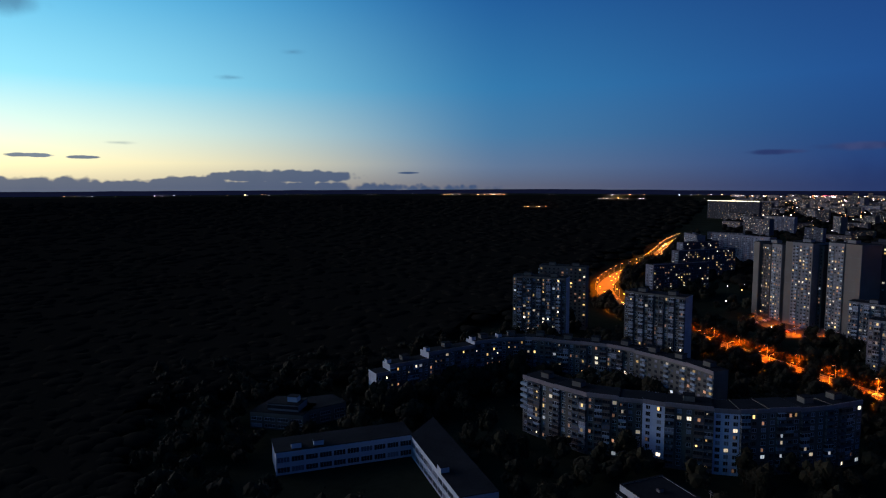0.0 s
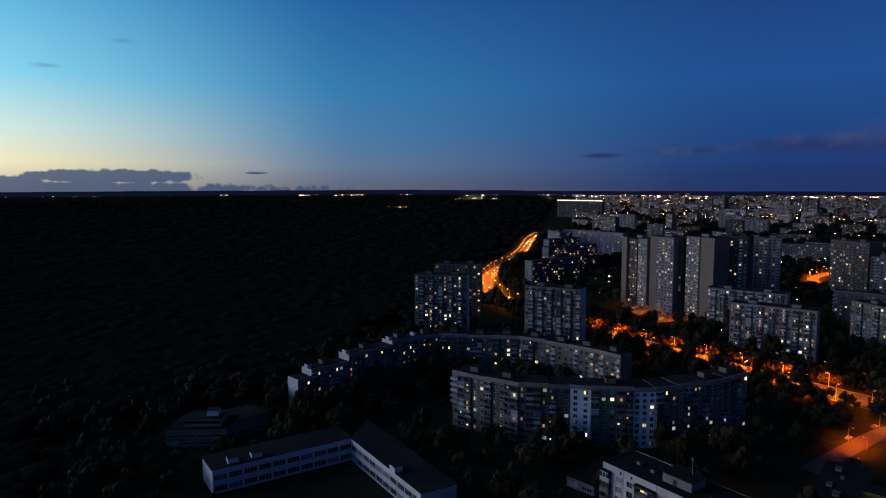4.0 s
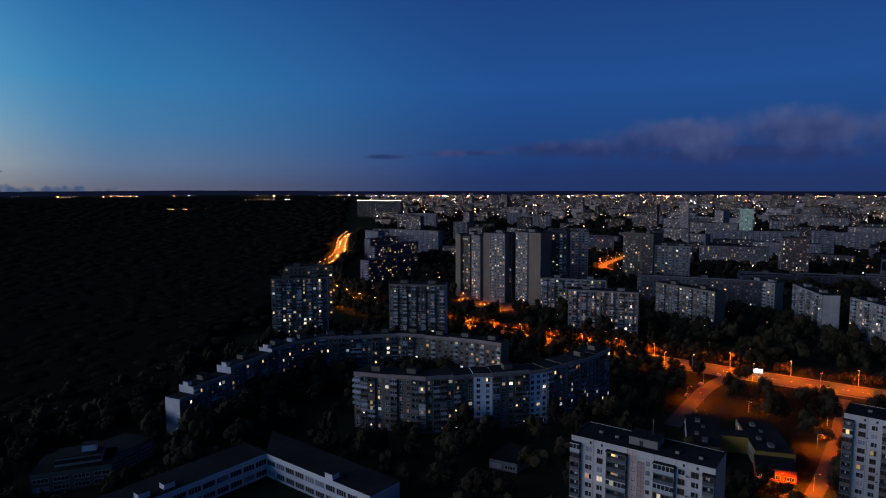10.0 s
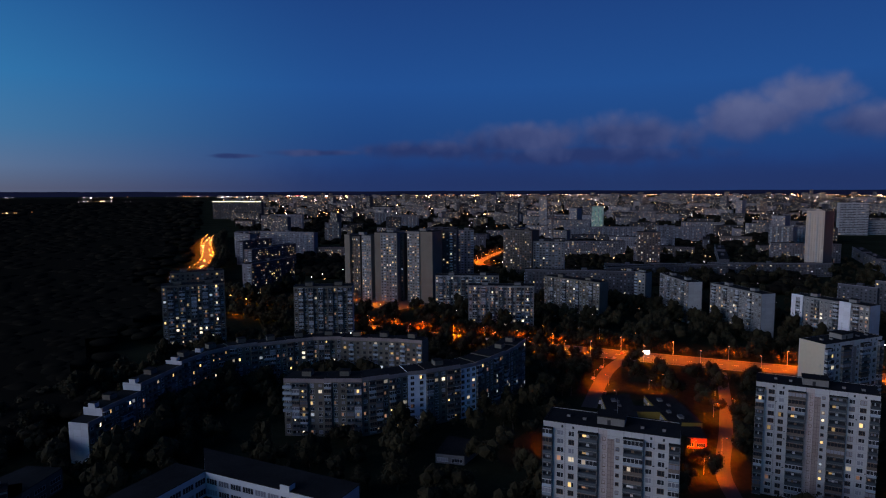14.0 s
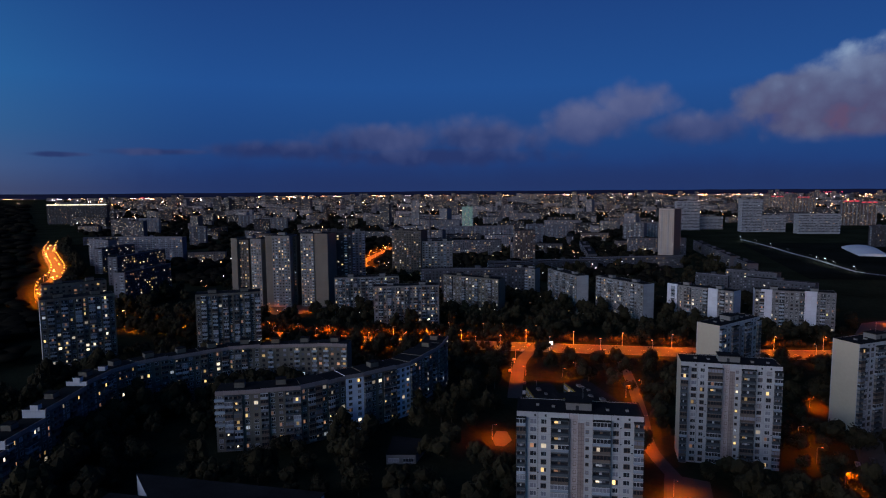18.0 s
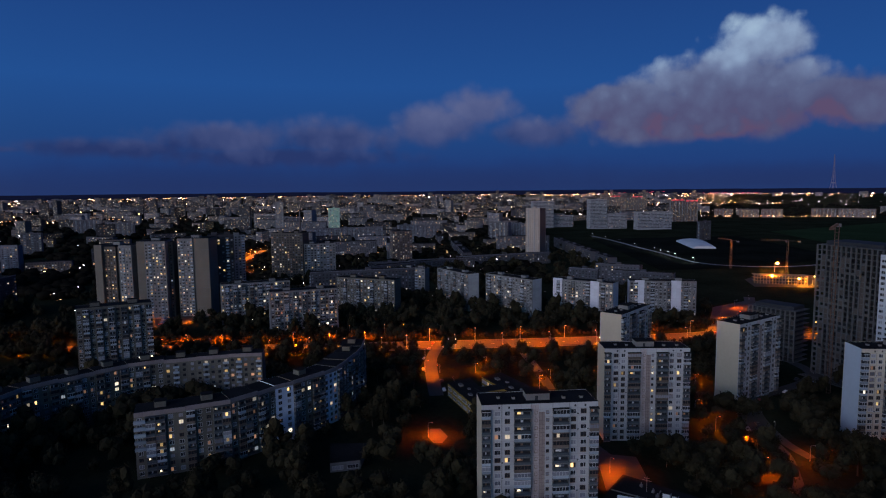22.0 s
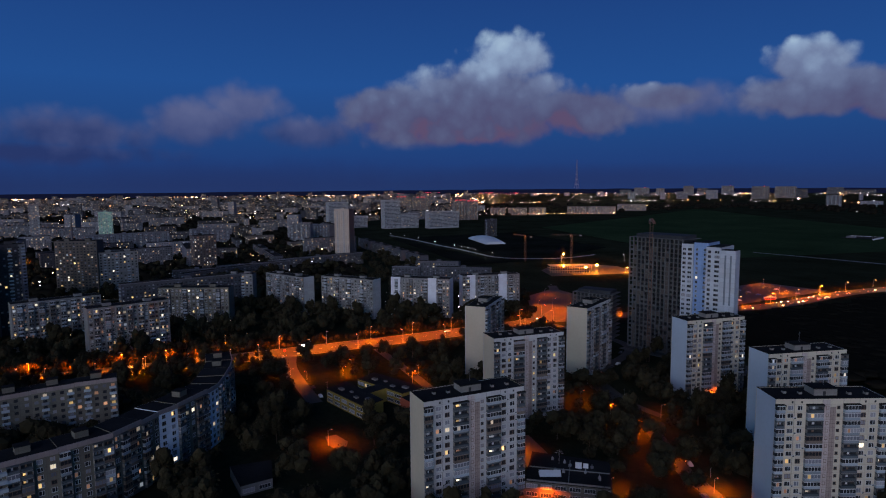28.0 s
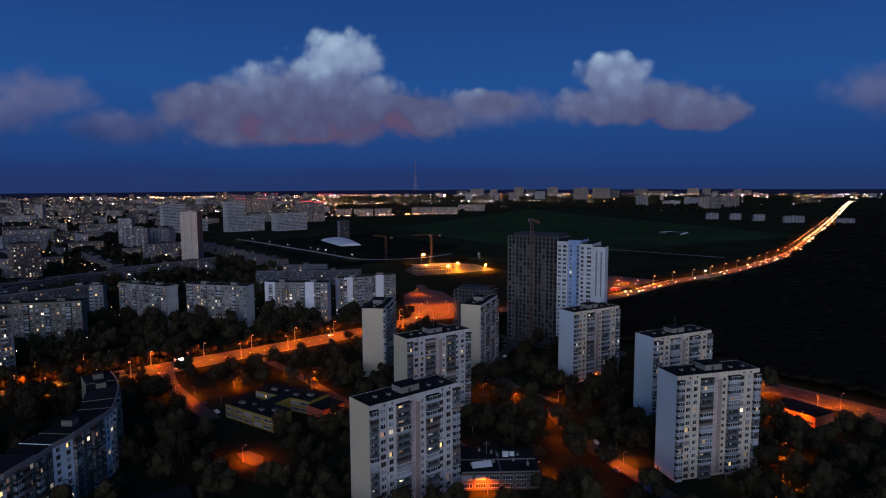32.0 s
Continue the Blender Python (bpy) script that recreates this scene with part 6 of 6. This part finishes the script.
def woods(name, count, region, label, size=(3.0, 5.5), seed=5, spread=900, flat=0.7):
    """A wood seen from above as one sheet of ragged crowns."""
    g = np.random.default_rng(seed)
    bm = bmesh.new()
    bmesh.ops.create_icosphere(bm, subdivisions=2, radius=1.0)
    base = np.array([q.co[:] for q in bm.verts])
    tri = np.array([[q.index for q in p.verts] for p in bm.faces])
    bm.free()
    vs, fs, n = [], [], 0
    while n < count:
        x, y = region(g)
        if x is None:
            continue
        s = g.uniform(*size)
        s *= 1 + math.hypot(x, y - 120) / spread
        k = base * (1 + g.normal(0, 0.1, (len(base), 1))) * np.array((s, s, s * flat)) + np.array((x, y, land(x, y) + (min(s, 7) * 0.6 if flat > 0.5 else 5.6)))
        fs.append(tri + n * len(base))
        vs.append(k)
        n += 1
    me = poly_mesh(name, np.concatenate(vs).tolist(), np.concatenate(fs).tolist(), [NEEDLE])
    me.polygons.foreach_set("use_smooth", [True] * len(me.polygons))
    o = new(name, me)
    return tagged(o, label, "forest", kind="stuff")


EDGE_X, EDGE_Y = (-30, 120, 200, 300, 340, 364, 391, 425, 466, 511, 570, 656, 767, 1005, 4000), (345, 348, 445, 478, 505, 534, 586, 636, 681, 718, 762, 828, 938, 1160, 3940)


def forest_place(g):
    a, d = g.uniform(-46, 70), 60 + 3400 * g.random() ** 1.6
    x, y = MID[0] - d * math.sin(radians(a)), MID[1] + d * math.cos(radians(a))
    if x > -30 and y < float(np.interp(x, EDGE_X, EDGE_Y)):
        return None, None
    return x, y


def south_place(g):
    a, d = g.uniform(-175, -122), 190 + 2500 * g.random() ** 1.5
    x, y = MID[0] - d * math.sin(radians(a)), MID[1] + d * math.cos(radians(a))
    if y > -150 or x > 270 + max(0, -y - 600) * 0.28:
        return None, None
    return x, y


def canopy_sheet(name, a0, a1, near, rings, inside, label):
    """The closed canopy between the crowns of a wood: one uneven sheet between two directions."""
    g = np.random.default_rng(3)
    v, f, ids = [], [], {}

    def spot(i, j):
        d, a = near * 1.075 ** i, radians(a0 + j * 1.3)
        return MID[0] - d * math.sin(a), MID[1] + d * math.cos(a), d

    def at(i, j):
        if (i, j) not in ids:
            x, y, d = spot(i, j)
            ids[(i, j)] = len(v)
            v.append((x, y, land(x, y) + g.uniform(6.2, 7.8)))
        return ids[(i, j)]

    for i in range(rings):
        for j in range(int((a1 - a0) / 1.3)):
            if inside(*spot(i + 0.5, j + 0.5)):
                f.append((at(i, j), at(i + 1, j), at(i + 1, j + 1), at(i, j + 1)))
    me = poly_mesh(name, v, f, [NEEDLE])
    me.polygons.foreach_set("use_smooth", [True] * len(f))
    tagged(new(name, me), label, "forest", kind="stuff")


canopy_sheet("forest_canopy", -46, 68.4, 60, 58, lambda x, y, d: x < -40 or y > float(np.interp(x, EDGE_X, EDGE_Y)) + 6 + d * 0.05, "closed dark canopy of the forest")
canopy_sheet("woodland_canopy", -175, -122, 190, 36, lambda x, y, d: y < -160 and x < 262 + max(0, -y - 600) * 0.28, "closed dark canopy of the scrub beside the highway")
woods("forest", 9500, forest_place, "dark forest stretching to the horizon", size=(4.0, 6.5), flat=0.34)
def city_place(g):
    a, d = g.uniform(-165, -42), 700 + 2300 * g.random() ** 1.3
    x, y = MID[0] - d * math.sin(radians(a)), MID[1] + d * math.cos(radians(a))
    return (x, y) if in_city(x, y) and x > 560 and is_free(x, y) else (None, None)


woods("park_trees", 4200, city_place, "dark trees between the distant blocks", size=(4.0, 7.0), seed=15, spread=3000)
woods("woodland", 4200, south_place, "dark scrub woodland beside the highway", size=(3.2, 5.2), seed=9, flat=0.28)


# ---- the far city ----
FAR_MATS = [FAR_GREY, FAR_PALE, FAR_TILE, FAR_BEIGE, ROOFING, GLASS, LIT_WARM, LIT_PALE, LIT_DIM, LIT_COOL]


def far_boxes(i, w, d, floors, lit):
    """Boxes of a distant block: walls, roof, and windows on the two sides that show."""
    h, a = floors * 2.9 + 1.5, w / 2
    walls = [(-a, a, -d / 2, d / 2, -4, h, i % 4)]
    roofs = [(-a + 0.3, a - 0.3, -d / 2 + 0.3, d / 2 - 0.3, h, h + 0.3, 4), (-a * 0.4, -a * 0.4 + 4, -2, 2, h + 0.3, h + 2.6, 4)]
    panes = []
    n = int(w / 3.4)
    for j in range(n):
        c = -a + (j + 0.5) * w / n
        for q in range(floors):
            k = pick_lit(lit, (2, 5, 2.5, 3))
            panes.append((c - 0.65, c + 0.65, -d / 2 - 0.12, -d / 2 + 0.05, q * 2.9 + 1.3, q * 2.9 + 2.8, 5 + k))
    n = int(d / 4)
    for j in range(n):
        c = -d / 2 + (j + 0.5) * d / n
        for q in range(floors):
            panes.append((-a - 0.12, -a + 0.05, c - 0.6, c + 0.6, q * 2.9 + 1.3, q * 2.9 + 2.7, 5 + pick_lit(lit, (2, 5, 2.5, 3))))
    return walls, roofs, panes


FAR_SPECS = [(w, d, n, 0.22) for w, d, n in ((70, 12, 5), (48, 12, 9), (62, 13, 9), (30, 16, 16), (26, 18, 22), (90, 12, 9), (36, 14, 12), (55, 12, 5), (40, 14, 14), (24, 22, 18))]
FAR_BOXES = [far_boxes(i, *s) for i, s in enumerate(FAR_SPECS)]
FAR = []
for i, (walls, roofs, panes) in enumerate(FAR_BOXES):
    b = thing("far_block", pose(0, 0, -500), "distant apartment block with scattered lit windows", "apartment building", "far blocks")
    child("wall", boxes_mesh("wall", walls, FAR_MATS), b)
    child("roof", boxes_mesh("roof", roofs, FAR_MATS), b)
    child("glazing", boxes_mesh("glazing", panes, FAR_MATS), b)["kind"] = "stuff"
    FAR.append(b)
FAR_MESH = []
for walls, roofs, panes in FAR_BOXES:
    me = boxes_mesh("far_city_piece", walls + roofs + panes, FAR_MATS)
    co = np.empty(len(me.vertices) * 3)
    me.vertices.foreach_get("co", co)
    slot = np.empty(len(me.polygons), dtype=np.int32)
    me.polygons.foreach_get("material_index", slot)
    FAR_MESH.append((co.reshape(-1, 3), np.array([p.vertices[:] for p in me.polygons]), slot))
    bpy.data.meshes.remove(me)
taken = [(720, 310), (739, 352), (772, 384), (850, 396), (905, 398), (956, 400), (1005, 401), (748, 710), (1209, 267), (1275, 1080), (1545, 950), (1408, 815), (1083, 142), (1250, 106), (1130, -42), (1150, -85), (722, 95), (695, 130), (768, 0), (1000, -128), (905, -127), (820, -126), (740, -126), (965, 64), (850, 62), (1395, 312), (1372, 435), (870, -57)]
far_rng = random.Random(21)


def edge_drop(a):
    """How far below the level line the land ends, by direction."""
    return 29.8 * math.exp(-0.72 * float(np.interp(a, RISE_YAW, RISE))) + 0.5


n_far, tries = 0, 0
city = [[], [], []]
n_vert = 0
while n_far < 950 and tries < 30000:
    tries += 1
    a = far_rng.uniform(-172, -40)
    true = 850 + 1700 * far_rng.random() if tries % 5 == 0 else 127000 / far_rng.uniform(edge_drop(a), 52)
    x, y = MID[0] - true * math.sin(radians(a)), MID[1] + true * math.cos(radians(a))
    if not in_city(x, y) or true > 17000 or (a < -116 and (127000 / true > 24 or far_rng.random() < 0.7)):
        continue
    gap = 50 + true * 0.007
    if any((x - p) ** 2 + (y - q) ** 2 < gap * gap for p, q in taken):
        continue
    taken.append((x, y))
    px, py, k = drawn_in(x, y)
    near = true < 1300
    kind = far_rng.choices(range(10), (8, 4, 4, 0.4, 0.1, 3, 1, 8, 0.4, 0.1) if near else (7, 6, 6, 1.0, 0.7, 5, 2, 7, 1.0, 0.6))[0]
    yaw = far_rng.choice((-90, -90, -62, -118, 0, -75)) + far_rng.uniform(-6, 6)
    m = pose(px, py, land(px, py), 0, 0, yaw) @ Matrix.Scale(max(k, 0.3), 4)
    if n_far < 120 or true < 1050:
        copy_thing(FAR[kind], m)
    else:
        co, fa, slot = FAR_MESH[kind]
        mm = np.array(m)
        city[0].append(co @ mm[:3, :3].T + mm[:3, 3])
        city[1].append(fa + n_vert)
        city[2].append(slot)
        n_vert += len(co)
    n_far += 1
for o in FAR:
    for q in (*o.children_recursive, o):
        bpy.data.objects.remove(q)
me = poly_mesh("far_city", np.concatenate(city[0]).tolist(), np.concatenate(city[1]).tolist(), FAR_MATS, np.concatenate(city[2]).tolist())
tagged(new("far_city", me), "distant city blocks with scattered lit windows", "city", kind="stuff")


# ---- far lights ----
def light_specks(name, places, mat, label, size=(0.6, 1.2)):
    g = random.Random(len(places))
    bx = []
    for x, y, z in places:
        s = g.uniform(*size) * (0.12 + math.hypot(x - MID[0], y - MID[1]) / 2200)
        bx.append((x - s, x + s, y - s, y + s, z - s * 0.5, z + s * 0.5, 0))
    tagged(new(name, boxes_mesh(name, bx, [mat])), label, "lights", kind="stuff")


spots, whites = [], []


def speck(a, true, share):
    x, y = MID[0] - true * math.sin(radians(a)), MID[1] + true * math.cos(radians(a))
    px, py, k = drawn_in(x, y)
    (spots if far_rng.random() < share else whites).append((px, py, land(px, py) + 12 * k))
    return x, y


n = 0
while n < 4200:
    a, true = far_rng.uniform(-172, -42), 0
    true = 127000 / (edge_drop(a) + 44 * far_rng.random() ** 2)
    x, y = MID[0] - true * math.sin(radians(a)), MID[1] + true * math.cos(radians(a))
    if in_city(x, y):
        n += 1
        if a > -118 or (127000 / true < 26 and far_rng.random() < 0.4) or far_rng.random() < 0.1:
            speck(a, true, 0.6 if a > -122 else 0.35)
for a0, a1, drop, cnt, share in ((-28.5, -22.5, 16.5, 34, 0.8), (-33, -31, 16.5, 6, 0.4), (-44, -37, 18.5, 9, 0.3), (-46, -36, 25, 16, 0.4), (0, 14, 9, 14, 0.1), (-20, 10, 9, 30, 0.4), (-34, -30, 41, 14, 1.0), (-60, -44, 17, 60, 0.5), (-76, -63, 17.5, 150, 0.92), (-73, -69, 40, 30, 1.0), (-100, -78, 19, 150, 0.85), (-99, -95, 32, 50, 0.95), (-90, -84, 27, 40, 0.9), (-113, -102, 22, 80, 0.6), (-130, -108, 15, 50, 0.5), (-165, -130, 12, 45, 0.4), (-150, -118, 34, 60, 0.3), (-122, -110, 38, 60, 0.6)):
    for _ in range(cnt):
        speck(far_rng.uniform(a0, a1), 127000 / (drop + far_rng.uniform(-0.8, 0.8)), share)
n = 0
while n < 260:
    a, true = far_rng.uniform(-150, -38), 127000 / far_rng.uniform(52, 190)
    x, y = MID[0] - true * math.sin(radians(a)), MID[1] + true * math.cos(radians(a))
    if in_city(x, y):
        n += 1
        (spots if far_rng.random() < 0.5 else whites).append((x, y, land(x, y) + far_rng.uniform(6, 13)))
for _ in range(60):
    x, y = far_rng.uniform(375, 660), far_rng.uniform(-110, 480)
    (spots if far_rng.random() < 0.55 else whites).append((x, y, far_rng.uniform(7, 14)))
for i in range(70):
    f = (i % 35) / 34 * (0.45 if i < 45 else 1.0)
    px, py, k = drawn_in(1872 - 150 * f + far_rng.uniform(-8, 8), -870 - 430 * f + far_rng.uniform(-8, 8))
    spots.append((px, py, land(px, py) + 6 * k))
traffic, tails = [], []
for q, d in along(HIGHWAY, 7):
    run = q.y < -820
    for s in (-6, -3.5, 3.5, 6):
        if q.y < -230 and far_rng.random() < (0.42 if run else 0.2):
            e = q + Vector((d.y, -d.x, 0)) * (s + far_rng.uniform(-0.8, 0.8))
            (tails if far_rng.random() < (0.15 if s > 0 else 0.4) else traffic).append((e.x, e.y, land(e.x, e.y) + 1.0))
for q, d in along(BOULEVARD[7:], 9):
    for s in (-5, 5):
        if far_rng.random() < 0.22:
            e = q + Vector((d.y, -d.x, 0)) * s
            traffic.append((e.x, e.y, land(e.x, e.y) + 0.9))
light_specks("traffic_lights", traffic, lamp_mat("traffic_glow", (1.0, 0.66, 0.36), 5.0, uneven=0.95), "headlights strung along the busy roads", (0.5, 1.7))
light_specks("tail_lights", tails, lamp_mat("tail_glow", (1.0, 0.12, 0.04), 4.0, uneven=0.8), "red tail lights strung along the busy roads", (0.3, 0.8))
light_specks("far_street_lights", spots, SODIUM_FAR, "orange street lights scattered over the distant city", (0.35, 1.0))
light_specks("far_white_lights", whites, WHITE_FAR, "white lights scattered over the distant city", (0.3, 0.85))
reds = []
for a, drop, cnt in ((-108.5, 22, 16), (-112.0, 20, 14), (-119, 12, 10), (-117, 15, 12), (-55, 22, 8), (-140, 14, 6)):
    for _ in range(cnt):
        b = a + far_rng.uniform(-1.2, 1.2)
        px, py, k = drawn_in(MID[0] - 127000 / drop * math.sin(radians(b)), MID[1] + 127000 / drop * math.cos(radians(b)))
        reds.append((px, py, land(px, py) + 26 * k))
light_specks("far_red_lights", reds, lamp_mat("red_sign_far", (1.0, 0.06, 0.16), 2.6, uneven=0.9), "red sign lights over the distant roofs", (0.5, 1.1))
